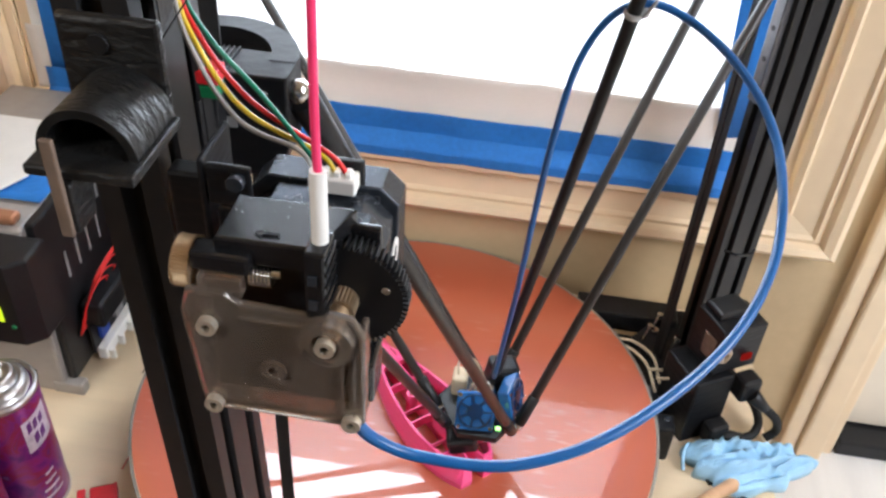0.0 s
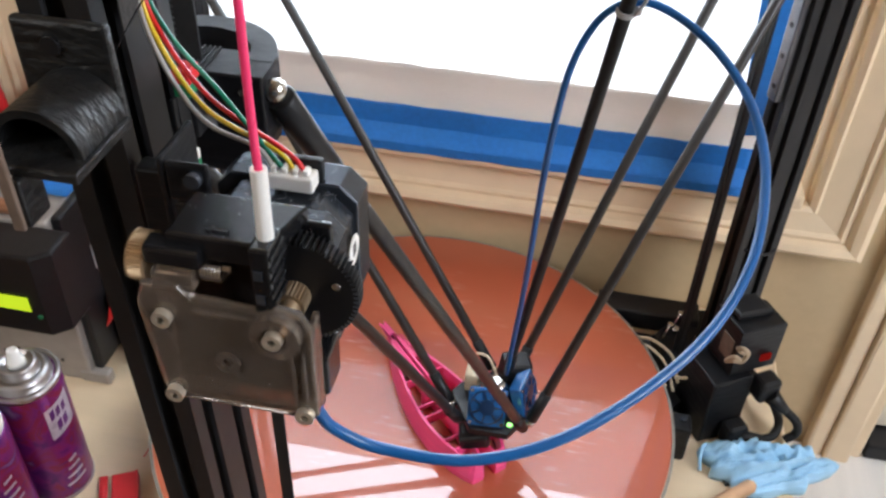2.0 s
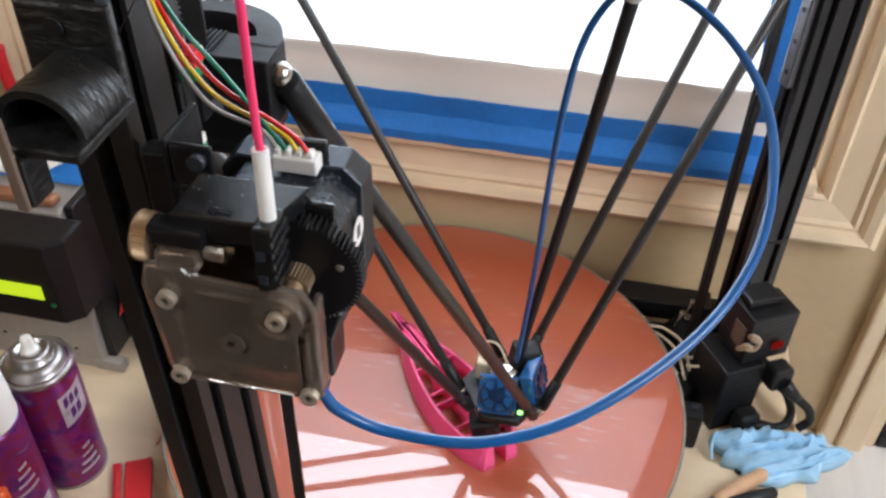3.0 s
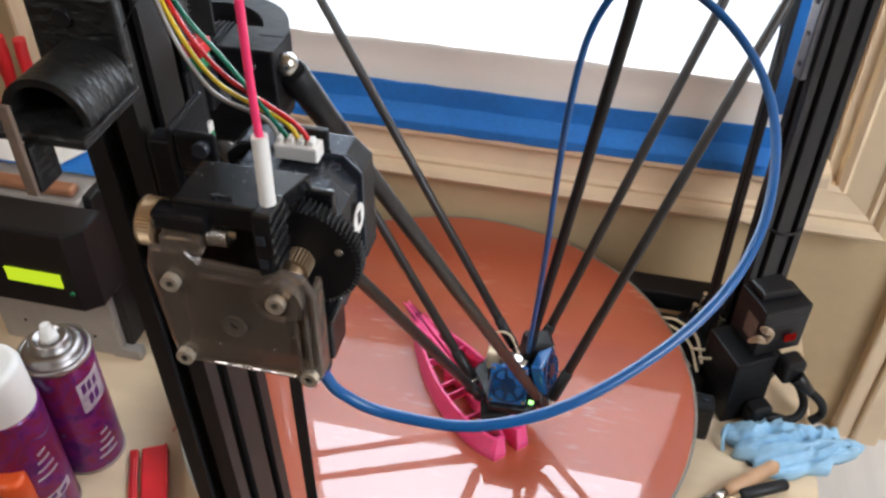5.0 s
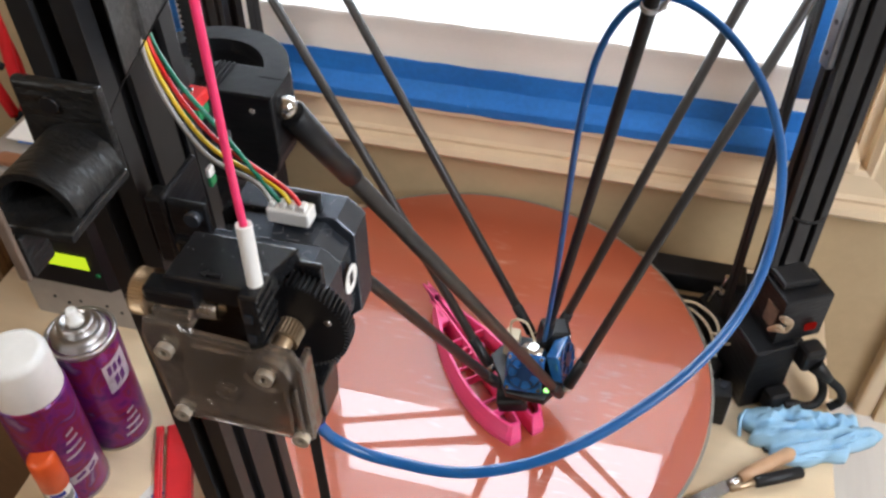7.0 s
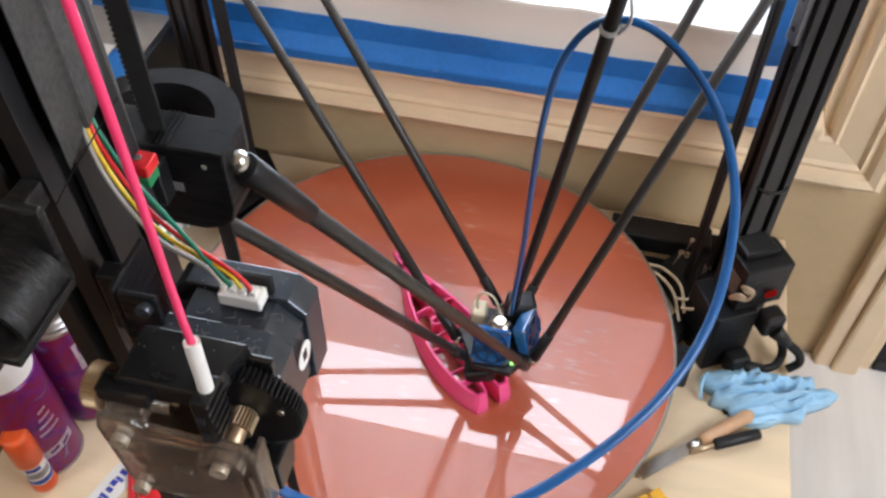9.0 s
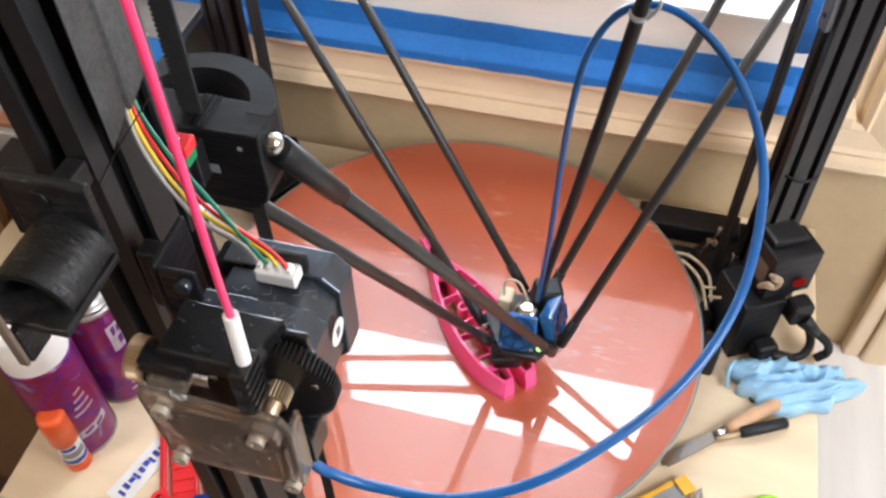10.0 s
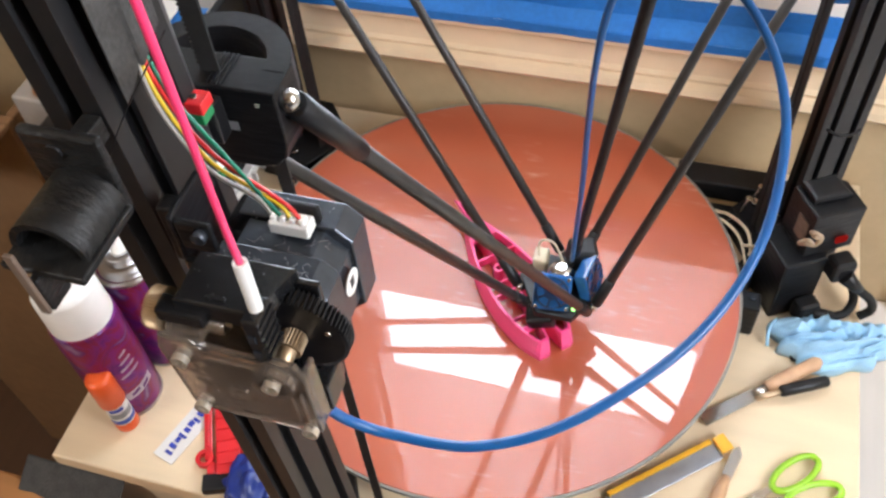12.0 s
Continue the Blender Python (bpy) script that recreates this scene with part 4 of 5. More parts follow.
def crumpled(x, y, rx, ry, h, turn, seed):
    """A crumpled thin glove: a closed skin of sharp folds, flat below, with finger lobes."""
    t = bmesh.new()
    n, m = 150, 46
    c, s = math.cos(radians(turn)), math.sin(radians(turn))
    rows = []
    for j in range(m + 1):
        v = j / m
        row = []
        for i in range(n):
            a = 2 * math.pi * i / n
            lobe = 1 + 0.13 * math.sin(3 * a + 0.6) + 0.08 * math.sin(7 * a + 1.9) + 0.035 * math.sin(11 * a)
            r = lobe * math.sin(v * math.pi / 2)
            px, py = rx * r * math.cos(a), ry * r * math.sin(a)
            q = Vector((px * 12 + py * 9, py * 44 - px * 8, seed))
            q = q + 0.8 * noise.noise_vector(q * 0.8)
            fold = 1 - abs(noise.noise(q * 1.2)) * 2.6
            fine = 1 - abs(noise.noise(Vector((q.x * 2.4 + q.y, q.y * 4.2 - q.x, 2.0)))) * 2.6
            crease = 1 - abs(noise.noise(Vector((q.x * 5.0 - q.y, q.y * 7.0 + q.x, 5.0)))) * 2.6
            z = h * (0.10 + 0.90 * math.cos(v * math.pi / 2) ** 0.55) * (0.40 + 0.36 * fold + 0.20 * fine + 0.08 * crease)
            if j == m:
                z = 0.0
            row.append(t.verts.new((x + px * c - py * s, y + px * s + py * c, TABLE_Z + max(z, 0.0))))
        rows.append(row)
    for a, b in zip(rows[1:], rows[2:]):
        for i in range(n):
            f = t.faces.new((a[i], a[(i + 1) % n], b[(i + 1) % n], b[i]))
            f.smooth = True
    for i in range(n):
        f = t.faces.new((rows[0][0], rows[1][i], rows[1][(i + 1) % n]))
        f.smooth = True
    for v in rows[0][1:]:
        t.verts.remove(v)
    t.faces.new(rows[-1][::-1])
    return t



# ---- the pink print ----
boat = thing("printed_boat", "pink plastic boat print in two ribbed halves on the bed", "boat print", at=(0.004, 0.4215, BED_Z), turn=132.8)
BL, BH = 0.162, 0.024


def half_width(s):
    """Half breadth of the hull at s from the blunt end."""
    u = s / BL
    return 0.0015 + 0.0285 * (math.sin(math.pi * min(1, (u * 0.92 + 0.07)) ** 0.75) ** 0.75)


def hull(side):
    t = bmesh.new()
    n = 36
    pts = [(BL * i / n, half_width(BL * i / n)) for i in range(n + 1)]
    gap = lambda s: 0.0012 + 0.0045 * max(0, 1 - s / 0.055) ** 1.5
    loop = [(s, gap(s)) for s, w in pts] + [(s, max(w, gap(s) + 0.001)) for s, w in reversed(pts)]
    m = len(loop)
    rows = []
    for lvl, z, inset in ((0, 0.0, 0.0006), (1, 0.006, 0.0), (2, BH - 0.001, 0.0032), (3, BH, 0.0036), (4, BH, 0.0058), (5, 0.0006, 0.0042)):
        row = []
        for i, (s, w) in enumerate(loop):
            lo, hi = gap(s), max(half_width(s), gap(s) + 0.001)
            k = inset if i > n else min(inset, 0.0020 if lvl >= 4 else 0.0002)
            mid = (lo + hi) / 2
            ww = min(w + k, mid) if i <= n else max(w - k, mid)
            ss = min(max(s, inset * 0.9), BL - inset * 1.6)
            row.append(t.verts.new((ss, side * ww, z)))
        rows.append(row)
    for a, b in zip(rows, rows[1:]):
        for i in range(m):
            j = (i + 1) % m
            f = t.faces.new((a[i], a[j], b[j], b[i]))
    bmesh.ops.remove_doubles(t, verts=t.verts, dist=1e-6)
    return t


for side in (-1, 1):
    h = part("hull", hull(side), PINK, boat, "pink hull half with thin walls")
    for s in (0.022, 0.034, 0.062, 0.074, 0.104, 0.130):
        w = half_width(s) - 0.0035
        z0 = BH - (0.0045 if s in (0.034, 0.074) else 0.010)
        part("rib", box(s, s + 0.0018, min(side * 0.002, side * w), max(side * 0.002, side * w), z0, BH - 0.0006, 0.0003), PINK, h)
    w = half_width(0.150)
    part("deck", prism([(0.128, side * 0.0024), (0.128, side * (half_width(0.128) - 0.004)), (0.150, side * (w - 0.004)), (0.172, side * (half_width(0.172) - 0.003)), (0.182, side * 0.0026)][::side], BH - 0.0040, BH - 0.0012), PINK, h)
    # no slot is cut: a dark patch on the deck paints its shade
    part("deck_slot_shade", prism([(0.135, side * 0.0060), (0.135, side * (half_width(0.135) - 0.008)), (0.158, side * 0.0085), (0.160, side * 0.0060)][::side], BH - 0.0012, BH - 0.0008), PINK_SHADE, h)
    part("mast_socket", lathe_ring(0.0030, 0.0048, 0.004, BH - 0.0010, 20, None), PINK, h).location = (0.090, side * 0.0058, 0)

# ---- aerosol cans and glue stick ----
def can(x, y, turn, capped):
    ob = thing("aerosol_can", "purple hairspray can with white cap" if capped else "purple hairspray can without cap, white nozzle", "spray can", "cans on the bench", at=(x, y, TABLE_Z), turn=turn)
    ob.scale = (0.965, 0.965, 0.965)
    part("body", lathe([(0.0260, 0.0), (0.0285, 0.0015), (0.0290, 0.004), (0.0290, 0.126), (0.0278, 0.1295)], 48), CAN_PRINT, ob, "purple printed metal body")
    part("base_rim", lathe_ring(0.0285, 0.0295, 0.0, 0.003, 48), TIN, ob)
    # label patch with bars in place of the brand
    lab = curved_patch(0.0292, -6, 46, 0.078, 0.112, 0.006) if not capped else curved_patch(0.0292, -20, 40, 0.030, 0.040, 0.004)
    p = part("label_patch", lab, CAN_LABEL, ob, "pale label patch")
    for z0, z1, a0, a1 in ((0.097, 0.107, 1, 9), (0.098, 0.107, 12, 20), (0.099, 0.107, 24, 33), (0.083, 0.093, 8, 17), (0.084, 0.094, 20, 30)) if not capped else ((0.033, 0.037, -10, 8), (0.033, 0.037, 14, 30)):
        part("label_bar", curved_patch(0.0294, a0, a1, z0, z1, 0.003), INK_PURPLE, p)
    for k in range(4):
        part("text_line", curved_patch(0.0292, -10 + 5 * k, 30 - 3 * k, 0.016 + 0.009 * k + 0.045 * capped, 0.0185 + 0.009 * k + 0.045 * capped, 0.002), CAN_LABEL, ob, "pale line of small print")
    if capped:
        part("cap", lathe([(0.0270, 0.126), (0.0272, 0.130), (0.0262, 0.168), (0.0245, 0.172), (0.0200, 0.1735)], 48), WHITE, ob, "white plastic cap")
    else:
        part("dome", lathe([(0.0292, 0.126), (0.0299, 0.1285), (0.0290, 0.1318), (0.0262, 0.1310), (0.0255, 0.1290), (0.0243, 0.1292), (0.0236, 0.1345), (0.0214, 0.1375), (0.0178, 0.1390), (0.0172, 0.1372), (0.0156, 0.1376), (0.0150, 0.1440), (0.0138, 0.1458), (0.0118, 0.1455), (0.0105, 0.1415), (0.0080, 0.1420)], 48), TIN, ob, "tin dome with rolled rims")
        part("nozzle", lathe([(0.0075, 0.1432), (0.0070, 0.1480), (0.0048, 0.1490), (0.0045, 0.1580), (0.0030, 0.1590)], 20), WHITE, ob, "white spray nozzle")
    return ob


def curved_patch(r, a0, a1, z0, z1, skew):
    """A thin patch on a cylinder, its far end raised by skew; angle 0 faces -y."""
    t = bmesh.new()
    n = 14
    cols = []
    for i in range(n + 1):
        u = i / n
        a = radians(a0 + (a1 - a0) * u - 90)
        c = []
        for rr in (r, r - 0.0006):
            for z in (z0, z1):
                c.append(t.verts.new((rr * math.cos(a), rr * math.sin(a), z + skew * (u - 0.5))))
        cols.append(c)
    for p, q in zip(cols, cols[1:]):
        t.faces.new((p[0], q[0], q[1], p[1]))
        t.faces.new((p[2], p[3], q[3], q[2]))
        t.faces.new((p[0], p[2], q[2], q[0]))
        t.faces.new((p[1], q[1], q[3], p[3]))
    t.faces.new((cols[0][0], cols[0][1], cols[0][3], cols[0][2]))
    t.faces.new((cols[-1][0], cols[-1][2], cols[-1][3], cols[-1][1]))
    return t


can(-0.359, 0.377, 60, False)
can(-0.368, 0.318, 62, True)

glue = thing("glue_stick", "orange glue stick with a white and blue label", "glue stick", at=(-0.356, 0.289, TABLE_Z))
glue.scale = (0.83, 0.83, 0.935)
part("base", lathe([(0.0118, 0), (0.0125, 0.001), (0.0125, 0.012), (0.012, 0.013)], 32), ORANGE, glue)
part("label_sleeve", lathe([(0.0120, 0.0125), (0.0122, 0.013), (0.0122, 0.044), (0.0118, 0.0445)], 32), PAPER_LABEL, glue, "white label sleeve")
for a0, a1, z0, z1, mt in ((-80, 90, 0.015, 0.021, BLUE_PLASTIC), (-60, 60, 0.025, 0.033, GREY), (-50, 20, 0.036, 0.041, INK)):
    part("label_bar", curved_patch(0.0126, a0, a1, z0, z1, 0.0), mt, glue).rotation_euler = (0, 0, radians(55))
part("cap", lathe([(0.0130, 0.0440), (0.0138, 0.0445), (0.0135, 0.080), (0.0122, 0.0835), (0.008, 0.0845)], 36), ORANGE, glue, "orange cap")

stick = tagged(part("wooden_stick", rod((-0.4040, 0.3780, TABLE_Z + 0.004), (-0.3690, 0.3480, TABLE_Z + 0.060), 0.0035, 12), WOOD_HANDLE), "pale wooden stick leaning between the cans", "stick")

# strip of packaging with writing, red clips, small things
strip = thing("label_strip", "white card strip with blue lettering on the bench", "card", at=(-0.298, 0.298, TABLE_Z + 0.0005), turn=73)
part("card", box(-0.036, 0.036, -0.011, 0.011, 0.0, 0.0008, 0.0002), PAPER_LABEL, strip)
for k in range(10):
    z = -0.030 + 0.0060 * k
    part("letter_bar", box(z, z + 0.0030 + 0.0012 * (k % 3), -0.0045 + 0.0015 * ((k * 7) % 3), 0.0030 + 0.0010 * (k % 2), 0.0008, 0.0011, 0.0), INK, strip)

red_tool = thing("red_clip", "long thin red plastic clip with a round eye", "clip", at=(-0.289, 0.318, TABLE_Z + 0.002), turn=116)
part("bar", box(-0.052, 0.070, -0.0035, 0.0035, 0.0, 0.004, 0.0012), RED_PLASTIC, red_tool)
part("eye", lathe_ring(0.0045, 0.0080, 0.0, 0.005, 28), RED_PLASTIC, red_tool).location = (-0.050, 0.003, 0)
part("tongue", box(-0.078, -0.054, -0.0060, 0.0020, 0.0, 0.0035, 0.0012), RED_PLASTIC, red_tool)
part("rib", box(-0.040, 0.060, -0.0010, 0.0010, 0.004, 0.0055, 0.0004), RED_PLASTIC, red_tool)
red_case = thing("red_holder", "flat ribbed red plastic holder lying on the bench", "holder", at=(-0.271, 0.321, TABLE_Z), turn=116)
part("body", box(-0.066, 0.072, -0.0115, 0.0105, 0.0, 0.010, 0.002), RED_PLASTIC, red_case)
for k in range(5):
    part("groove", box(-0.056 + 0.011 * k, -0.053 + 0.011 * k, -0.0100, 0.0090, 0.0100, 0.0116, 0.0005), RED_PLASTIC, red_case)
part("rim", box(-0.064, 0.070, -0.0117, -0.0095, 0.0100, 0.0130, 0.0006), RED_PLASTIC, red_case)
tagged(part("blue_pouch", lumpy(-0.222, 0.262, 0.022, 0.026, 0.020, 5), material("navy_plastic_film", (0.012, 0.030, 0.19), 0.3, vary=0.2)), "small crumpled blue plastic pouch", "pouch")
tagged(part("black_clip", box(-0.014, 0.014, -0.008, 0.008, 0, 0.010, 0.002, None, pose(-0.248, 0.254, TABLE_Z, 0, 0, 20)), BLACK), "small black plastic clip", "clip")
tagged(part("red_scrap", lumpy(-0.232, 0.296, 0.010, 0.010, 0.008, 9), RED_PLASTIC), "small red plastic scrap", "scrap")
for x, y, a in ((-0.326, 0.518, 30), (-0.298, 0.410, 80)):
    tagged(part("wire_scrap", hose([(x, y, TABLE_Z + 0.001), (x + 0.002, y + 0.022, TABLE_Z + 0.0012), (x + 0.006 + 0.004 * (a > 50), y + 0.026, TABLE_Z + 0.002), (x + 0.016, y + 0.020, TABLE_Z + 0.001)], 0.0006, 6), BLACK if a < 50 else RED_PLASTIC), "bent scrap of thin wire on the bench", "wire", "wire scraps")

# ---- electronics box at the far corner ----
def group_pose(at, old, sx, sz):
    """Moves the point old to at and scales about it."""
    return Matrix.Translation(at) @ Matrix.Diagonal((sx, sx, sz, 1)) @ Matrix.Translation([-c for c in old])


ELECTRONICS = group_pose((-0.383, 0.482, TABLE_Z), (-0.413, 0.463, TABLE_Z), 0.965, 0.965)
psu = thing("power_supply", "grey metal power supply with black vented side", "power supply")
part("case", box(-0.545, -0.413, 0.463, 0.690, TABLE_Z, 0.150, 0.003), PSU_GREY, psu)
part("side_cover", box(-0.4128, -0.4040, 0.470, 0.690, TABLE_Z + 0.012, 0.152, 0.002), BLACK, psu, "black vented side cover")
for r in range(2):
    for k in range(6):
        y = 0.500 + 0.020 * k + 0.01 * r
        part("vent_slot", box(-0.4040, -0.4034, y, y + 0.003, 0.072 + 0.040 * r, 0.100 + 0.040 * r, 0.0), GREY, psu)
for k in range(6):
    part("screw", rod((-0.44 - 0.015 * k, 0.463, -0.020 + 0.006 * (k % 2)), (-0.44 - 0.015 * k, 0.4622, -0.020 + 0.006 * (k % 2)), 0.0018, 8), BLACK, psu)
part("foot_bracket", box(-0.425, -0.395, 0.462, 0.474, TABLE_Z, TABLE_Z + 0.014, 0.002), PSU_GREY, psu)

board = thing("control_board", "black control board with red wires and white clips", "circuit board")
part("board", box(-0.4000, -0.3970, 0.500, 0.660, -0.026, 0.032, 0.0006), BLACK, board)
part("cover", box(-0.4030, -0.3800, 0.498, 0.662, 0.012, 0.040, 0.004), BLACK, board)
part("terminal_strip", box(-0.3970, -0.3880, 0.502, 0.660, -0.034, -0.020, 0.001), WHITE, board, "white clip strip")
for k in range(8):
    part("clip_tooth", box(-0.3880, -0.3820, 0.506 + 0.020 * k, 0.510 + 0.020 * k, -0.036, -0.024, 0.0006), WHITE, board)
for k in range(5):
    part("chip", box(-0.3968, -0.3925, 0.510 + 0.030 * k, 0.526 + 0.030 * k, -0.014, 0.006, 0.0008), GREY if k % 2 else BLUE_PLASTIC, board)
for k in range(5):
    y = 0.490 + 0.016 * k
    part("red_wire", hose([(-0.400, 0.488 + 0.003 * k, 0.010), (-0.392, 0.494 + 0.006 * k, 0.040 + 0.004 * k), (-0.386, y + 0.020, 0.058 + 0.003 * k), (-0.386, y + 0.040, 0.052), (-0.392, y + 0.046, 0.040)], 0.0009, 8), WIRE_RED, board)
part("wire_plug", box(-0.395, -0.389, 0.640, 0.650, 0.040, 0.048, 0.001), WHITE, board)

lcd = thing("display_unit", "black display box with a lit yellow-green screen", "display")
part("case", prism([(-0.505, 0.420), (-0.412, 0.420), (-0.398, 0.432), (-0.398, 0.462), (-0.505, 0.462)], 0.050, 0.138, 0.003), BLACK, lcd)
part("screen", box(-0.478, -0.424, 0.4188, 0.4196, 0.078, 0.0935, 0.0), glow("lit_display", (0.66, 0.80, 0.015), 1.7), lcd, "lit yellow-green screen")
part("button", rod((-0.4170, 0.4200, 0.0730), (-0.4170, 0.4185, 0.0730), 0.0022, 14), GREEN_PCB, lcd)

tape_roll = tagged(part("tape_sheet", wavy_sheet(-0.52, -0.413, 0.0, 0.12, 0.0, 0.001), TAPE), "wide strip of blue tape on the power supply", "tape")
tape_roll.matrix_world = pose(0, 0.500, 0.1535, -90, 0, 0)
card = tagged(part("white_card", prism([(-0.53, 0.50), (-0.455, 0.50), (-0.44, 0.53), (-0.44, 0.62), (-0.53, 0.62)], 0.1560, 0.1575), WHITE), "white card lying on the power supply", "card")
copper = tagged(part("copper_bar", box(-0.520, -0.418, 0.466, 0.480, 0.1515, 0.1600, 0.003), material("copper_brown", (0.42, 0.20, 0.11), 0.4, 0.5)), "copper brown bar on the power supply", "bar")

for ob in (psu, board, lcd, tape_roll, card, copper):
    ob.matrix_world = ELECTRONICS @ ob.matrix_world
lcd.matrix_world = Matrix.Translation((0.007, 0.0, 0.010)) @ lcd.matrix_world

# cluttered shelf end beyond the power supply
crate = thing("cardboard_box", "open brown cardboard box beside the bench, darkened as in shadow", "box")
part("side", box(-0.93, -0.58, 0.52, 0.532, FLOOR_Z, 0.06, 0.002), CARD, crate)
part("side", box(-0.592, -0.58, 0.532, 0.70, FLOOR_Z, 0.06, 0.002), CARD, crate)
part("flap", box(-0.93, -0.58, 0.44, 0.52, 0.054, 0.06, 0.002), CARD, crate)
for k in range(3):
    pl = thing("pliers", "red handled pliers standing behind the power supply", "pliers", "pliers", at=(-0.545 - 0.03 * k, 0.655, 0.065), turn=20 * k)
    for s in (-1, 1):
        part("handle", hose([(s * 0.006, 0, 0.0), (s * 0.014, 0, 0.05), (s * 0.011, 0, 0.10), (s * 0.012, 0, 0.125)], 0.0062, 10), RED_PLASTIC, pl, "red plastic handle")
    part("jaw", box(-0.008, 0.008, -0.005, 0.005, -0.04, 0.004, 0.002), STEEL_BLACK, pl)
tagged(part("black_lead", hose([(-0.66, 0.62, 0.19), (-0.60, 0.60, 0.20), (-0.565, 0.58, 0.19), (-0.550, 0.60, 0.165)], 0.004, 10), RUBBER), "black cable lying over the box", "cable")
tagged(part("floor_cable", hose([(-0.70, -0.20, FLOOR_Z + 0.004), (-0.86, 0.05, FLOOR_Z + 0.004), (-0.92, 0.30, FLOOR_Z + 0.004), (-0.80, 0.50, FLOOR_Z + 0.004)], 0.004, 8), RUBBER), "black cable lying on the floor", "cable")

# ---- power box and leads at the foot of the far tower ----
CU = group_pose((0.191, 0.572, TABLE_Z), (0.188, 0.560, TABLE_Z), 0.965, 1.06) @ Matrix.Translation((0.188, 0.630, 0)) @ pose(0, 0, 0, 0, 0, 30)
TAN_WIRE = material("tan_cable_jacket", (0.36, 0.27, 0.18), 0.55)
power = thing("power_box", "black printed power inlet box with red rocker switch", "power box")
pb = bmesh.new()
prism([(-0.046, -0.084), (0.000, -0.084), (0.000, -0.052), (-0.010, -0.044), (-0.046, -0.044)], 0.028, 0.076, 0.0015, pb, CU)
part("upper_case", pb, BLACK_PRINT, power)
part("sloped_top", prism([(-0.042, -0.070), (-0.008, -0.072), (-0.010, -0.046), (-0.042, -0.046)], 0.076, 0.083, 0.003, None, CU), BLACK, power)
part("lower_case", box(-0.064, -0.022, -0.090, -0.040, TABLE_Z, 0.026, 0.002, None, CU), BLACK_PRINT, power)
part("side_panel", box(-0.0472, -0.0462, -0.078, -0.062, 0.040, 0.062, 0.0, None, CU), BROWN_EDGE, power, "brown cut-out panel")
part("rocker_switch", box(-0.021, -0.010, -0.0885, -0.0855, 0.041, 0.048, 0.001, None, CU), glow("lit_red_switch", (0.9, 0.03, 0.02), 0.32), power, "lit red rocker switch")
part("side_light", box(-0.0215, -0.019, -0.078, -0.070, -0.020, -0.008, 0.001, None, CU), RED_PLASTIC, power)
for k in range(2):
    part("cable_knot", hose([CU @ Vector(q) for q in ((-0.047, -0.084 - 0.003 * k, 0.060), (-0.048, -0.091, 0.066 - 0.004 * k), (-0.042, -0.092, 0.060), (-0.044, -0.090, 0.050), (-0.050, -0.087, 0.050 + 0.004 * k), (-0.052, -0.080, 0.044))], 0.0021, 10), TAN_WIRE, power, "knotted cream cable")

T = TABLE_Z
lead = thing("power_lead", "black mains lead with moulded plug below the switch", "cable", "power leads")
part("plug", box(-0.022, 0.000, -0.104, -0.0845, 0.004, 0.026, 0.004, None, CU), BLACK, lead)
part("strain_relief", rod(CU @ Vector((-0.010, -0.103, 0.012)), CU @ Vector((0.004, -0.113, -0.002)), 0.0075, 14, None, 0.0045), BLACK, lead)
part("cable", hose([CU @ Vector(q) for q in ((0.003, -0.112, -0.001), (0.016, -0.118, -0.014), (0.022, -0.118, -0.030), (0.014, -0.116, T + 0.006))], 0.0040, 12), RUBBER, lead)
lead = thing("power_lead", "black mains lead with moulded plug near the bench", "cable", "power leads")
part("plug", box(-0.046, -0.024, -0.108, -0.0905, T + 0.004, T + 0.026, 0.004, None, CU), BLACK, lead)
part("strain_relief", rod(CU @ Vector((-0.032, -0.106, T + 0.014)), CU @ Vector((-0.012, -0.113, T + 0.012)), 0.0075, 14, None, 0.0045), BLACK, lead)
part("cable", hose([CU @ Vector(q) for q in ((-0.013, -0.113, T + 0.012), (0.000, -0.113, T + 0.013), (0.012, -0.104, T + 0.016), (0.016, -0.088, T + 0.022), (0.010, -0.076, T + 0.030))], 0.0040, 12), RUBBER, lead)

for k, (p, mt, nm) in enumerate((
        ([(0.142, 0.563, 0.001), (0.156, 0.562, 0.004), (0.167, 0.568, 0.006), (0.182, 0.586, 0.010)], CREAM, "cream"),
        ([(0.149, 0.553, 0.001), (0.160, 0.552, 0.004), (0.171, 0.560, 0.007), (0.184, 0.578, 0.012)], CREAM, "cream"),
        ([(0.116, 0.604, -0.004), (0.130, 0.598, 0.000), (0.147, 0.580, 0.001), (0.153, 0.552, -0.004)], CREAM, "cream"),
        ([(0.112, 0.600, -0.006), (0.128, 0.590, -0.003), (0.142, 0.572, -0.003), (0.150, 0.546, -0.010)], CREAM, "cream"),
        ([(0.166, 0.545, -0.002), (0.176, 0.556, 0.004), (0.186, 0.572, 0.012)], WIRE_GREEN, "green"))):
    p = [(x + 0.003, y + 0.013, z) for x, y, z in p]
    tagged(part("heater_wire", hose(p, 0.0015 if k < 4 else 0.0009, 8), mt), nm + " heater wire between bed and power box", "wire", "heater wires")
for k, (x, y, z) in enumerate(((0.150, 0.630, 0.0), (0.165, 0.600, 0.004), (0.140, 0.612, -0.004))):
    s = thing("frame_screw", "steel screw on the printer base", "screw", "frame screws", at=(x + 0.003, y + 0.014, -0.008))
    part("shank", rod((0, 0, 0), (0.004, 0.002, 0.014), 0.0018, 10), STEEL, s)
    part("head", rod((0.004, 0.002, 0.014), (0.005, 0.0024, 0.017), 0.0034, 12), STEEL, s)
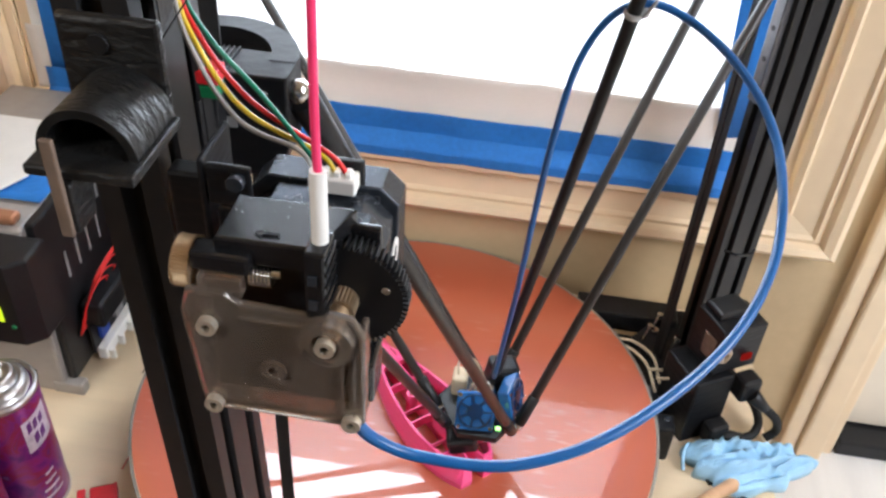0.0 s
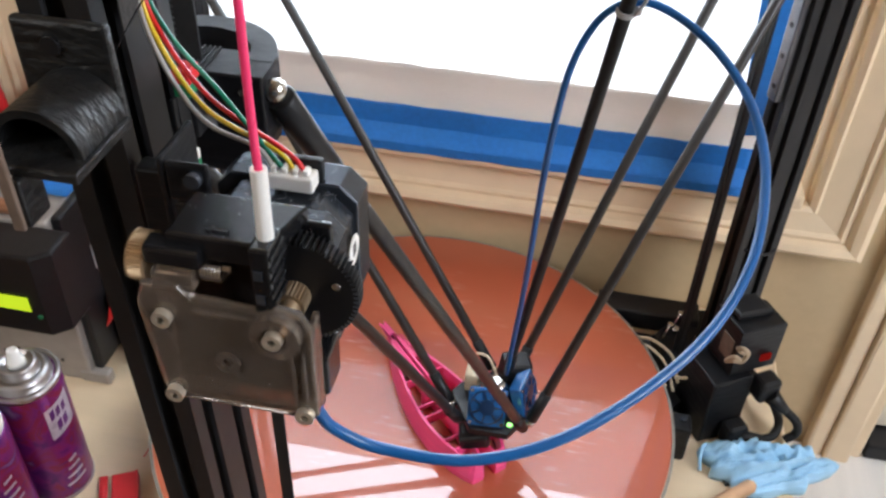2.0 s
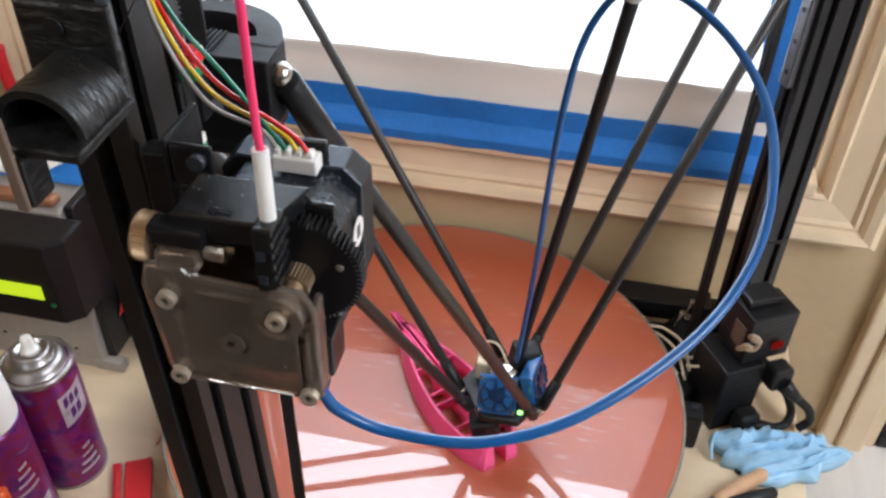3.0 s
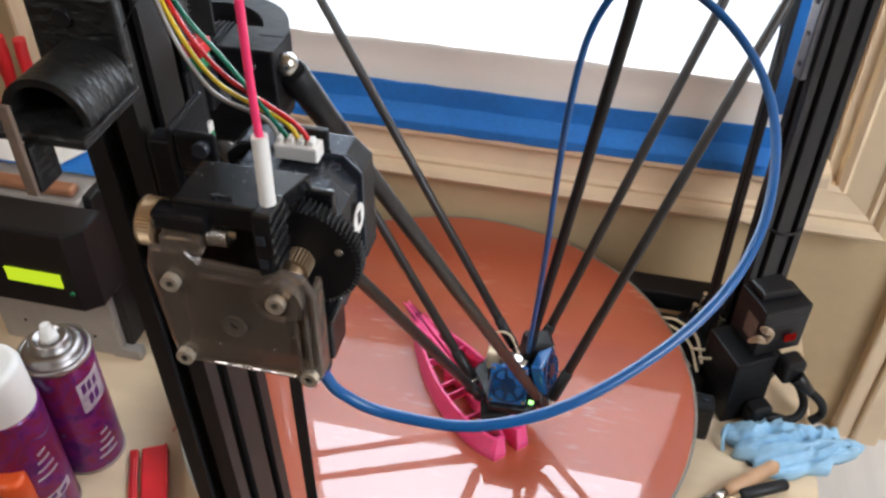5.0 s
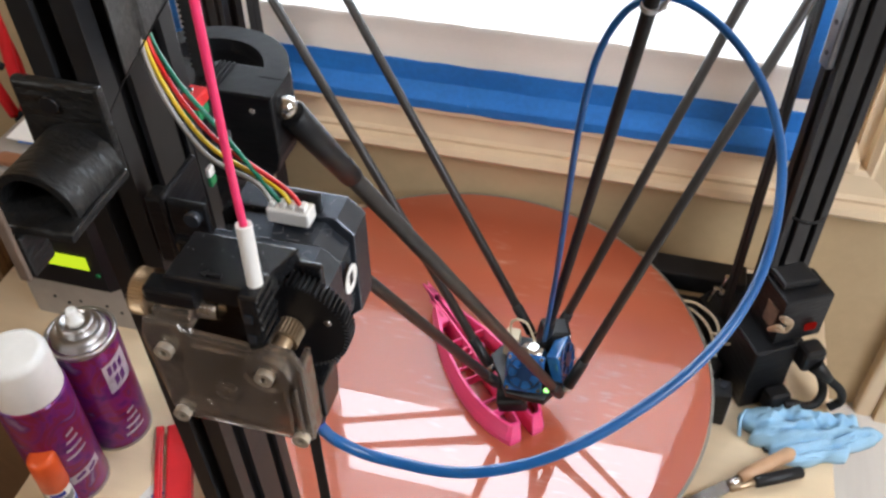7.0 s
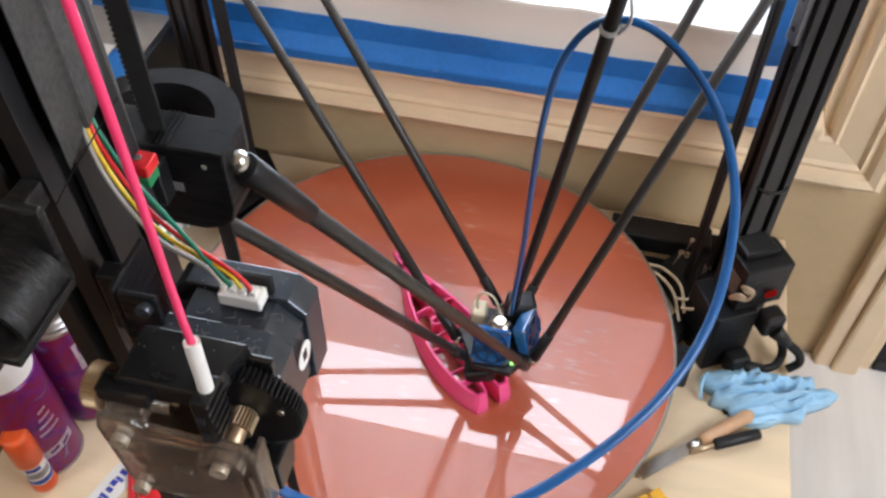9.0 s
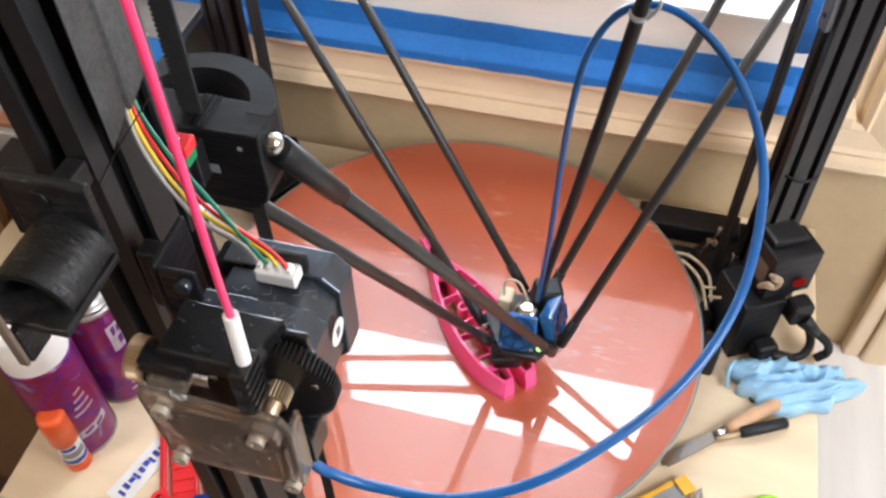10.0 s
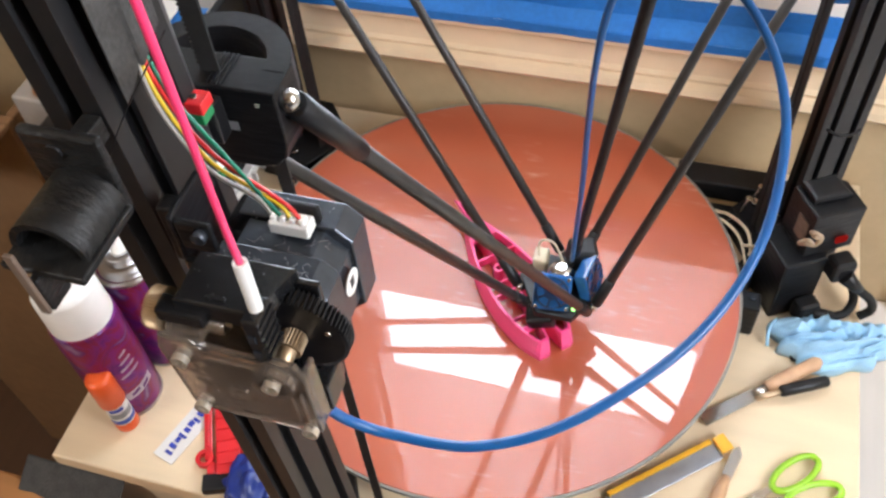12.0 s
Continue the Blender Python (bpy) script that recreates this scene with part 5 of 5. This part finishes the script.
bed_clip = thing("bed_clip", "black printed clip holding the bed edge", "clip", at=(0.158, 0.520, 0.0))
part("clip_body", box(-0.008, 0.010, -0.011, 0.009, TABLE_Z, -0.003, 0.003), BLACK_PRINT, bed_clip)
part("clip_screw", rod((0.002, 0, -0.003), (0.002, 0, 0.000), 0.0030, 14), STEEL_BLACK, bed_clip)
tagged(part("zip_tie", hose([(0.189, 0.614, 0.120), (0.199, 0.608, 0.121), (0.211, 0.614, 0.120), (0.215, 0.618, 0.122)], 0.0014, 8), BLACK), "black cable tie round the tower", "cable tie")

# ---- blue glove and tools on the bench ----
glove = thing("nitrile_glove", "crumpled pale blue nitrile glove on the bench edge", "glove")
part("glove_body", crumpled(0.237, 0.514, 0.054, 0.027, 0.029, 8, 4), GLOVE, glove)
part("rolled_cuff", hose([(0.182, 0.500, TABLE_Z + 0.003), (0.181, 0.510, TABLE_Z + 0.010), (0.184, 0.521, TABLE_Z + 0.012), (0.190, 0.529, TABLE_Z + 0.006), (0.198, 0.533, TABLE_Z + 0.002)], 0.0016, 8), GLOVE, glove, "rolled blue cuff edge")
part("finger_tip", hose([(0.276, 0.520, TABLE_Z + 0.006), (0.288, 0.527, TABLE_Z + 0.009), (0.296, 0.529, TABLE_Z + 0.006), (0.301, 0.527, TABLE_Z + 0.004)], 0.0048, 10), GLOVE, glove)

knife = thing("putty_knife", "putty knife with worn wooden handle", "putty knife", at=(0.1835, 0.4545, TABLE_Z + 0.004), turn=41)
part("blade", prism([(-0.066, -0.0065), (-0.066, 0.0065), (-0.022, 0.0055), (-0.008, 0.005), (-0.008, -0.005), (-0.022, -0.0055)], -0.0004, 0.0006), STEEL, knife, "thin steel blade")
part("ferrule", rod((-0.012, 0, 0.001), (0.0, 0, 0.002), 0.0042, 16), STEEL, knife)
part("handle", lathe([(0.0045, 0.0), (0.0060, 0.008), (0.0068, 0.026), (0.0060, 0.044), (0.0068, 0.053), (0.004, 0.058)], 20, None, pose(-0.001, 0, 0.0030, 0, 90, 0)), WOOD_HANDLE, knife, "worn wooden handle")
craft = thing("utility_knife", "small knife with ridged black handle", "knife", at=(0.216, 0.464, TABLE_Z + 0.007), turn=28)
part("handle", lathe([(0.004, -0.024), (0.0052, -0.022), (0.0055, 0.0), (0.0052, 0.018), (0.004, 0.020)], 14, None, pose(0, 0, 0, 0, 90, 0)), BLACK, craft)
part("shaft", rod((-0.046, 0, -0.003), (-0.024, 0, 0.0), 0.0028, 12), BRASS, craft)
blade = thing("paint_knife", "small palette knife with dark handle", "knife", at=(0.156, 0.358, TABLE_Z + 0.004), turn=74)
part("blade", prism([(0.006, -0.004), (0.030, -0.0045), (0.038, 0.0), (0.030, 0.0045), (0.006, 0.004)], -0.0006, 0.0004), STEEL, blade)
part("handle", lathe([(0.003, -0.045), (0.006, -0.040), (0.0058, -0.010), (0.0035, 0.006)], 16, None, pose(0, 0, 0.001, 0, 90, 0)), WOOD_HANDLE, blade)

scissors = thing("scissors", "scissors with lime green handles", "scissors", at=(0.212, 0.371, TABLE_Z + 0.0035), turn=38)
scissors.scale = (0.80, 0.80, 0.80)


def loop_ring(name, cx, cy, rx, ry, turn):
    pts = [(cx + rx * math.cos(a) * math.cos(turn) - ry * math.sin(a) * math.sin(turn), cy + rx * math.cos(a) * math.sin(turn) + ry * math.sin(a) * math.cos(turn), 0.002 + 0.001 * math.cos(a)) for a in [2 * math.pi * k / 14 for k in range(15)]]
    part(name, hose(pts, 0.0034, 10, 5), LIME, scissors, "lime green finger loop")


loop_ring("finger_loop", 0.006, 0.010, 0.029, 0.012, 0.15)
loop_ring("finger_loop", 0.008, -0.018, 0.029, 0.012, -0.15)
part("blade", prism([(-0.022, 0.004), (-0.050, 0.000), (-0.115, -0.006), (-0.112, -0.002), (-0.050, 0.009), (-0.022, 0.010)], -0.001, 0.0008), STEEL, scissors)
part("blade", prism([(-0.020, -0.014), (-0.050, -0.008), (-0.114, 0.000), (-0.114, 0.003), (-0.050, 0.002), (-0.020, -0.006)], 0.0012, 0.0026), STEEL, scissors)
part("pivot", rod((-0.046, 0.0, 0.002), (-0.046, 0.0, 0.005), 0.004, 16), STEEL, scissors)
nut = tagged(part("hex_nut", lathe_ring(0.002, 0.0042, 0, 0.003, 6), STEEL_BLACK), "small dark nut lying on the bench", "nut")
nut.location = (0.2060, 0.4940, TABLE_Z)
tagged(part("wire_hook", hose([(0.44, 0.56, FLOOR_Z + 0.570), (0.45, 0.60, FLOOR_Z + 0.572), (0.47, 0.61, FLOOR_Z + 0.578), (0.50, 0.57, FLOOR_Z + 0.570), (0.51, 0.55, FLOOR_Z + 0.570)], 0.0022, 8), RUBBER), "bent black wire lying on the floor", "wire")
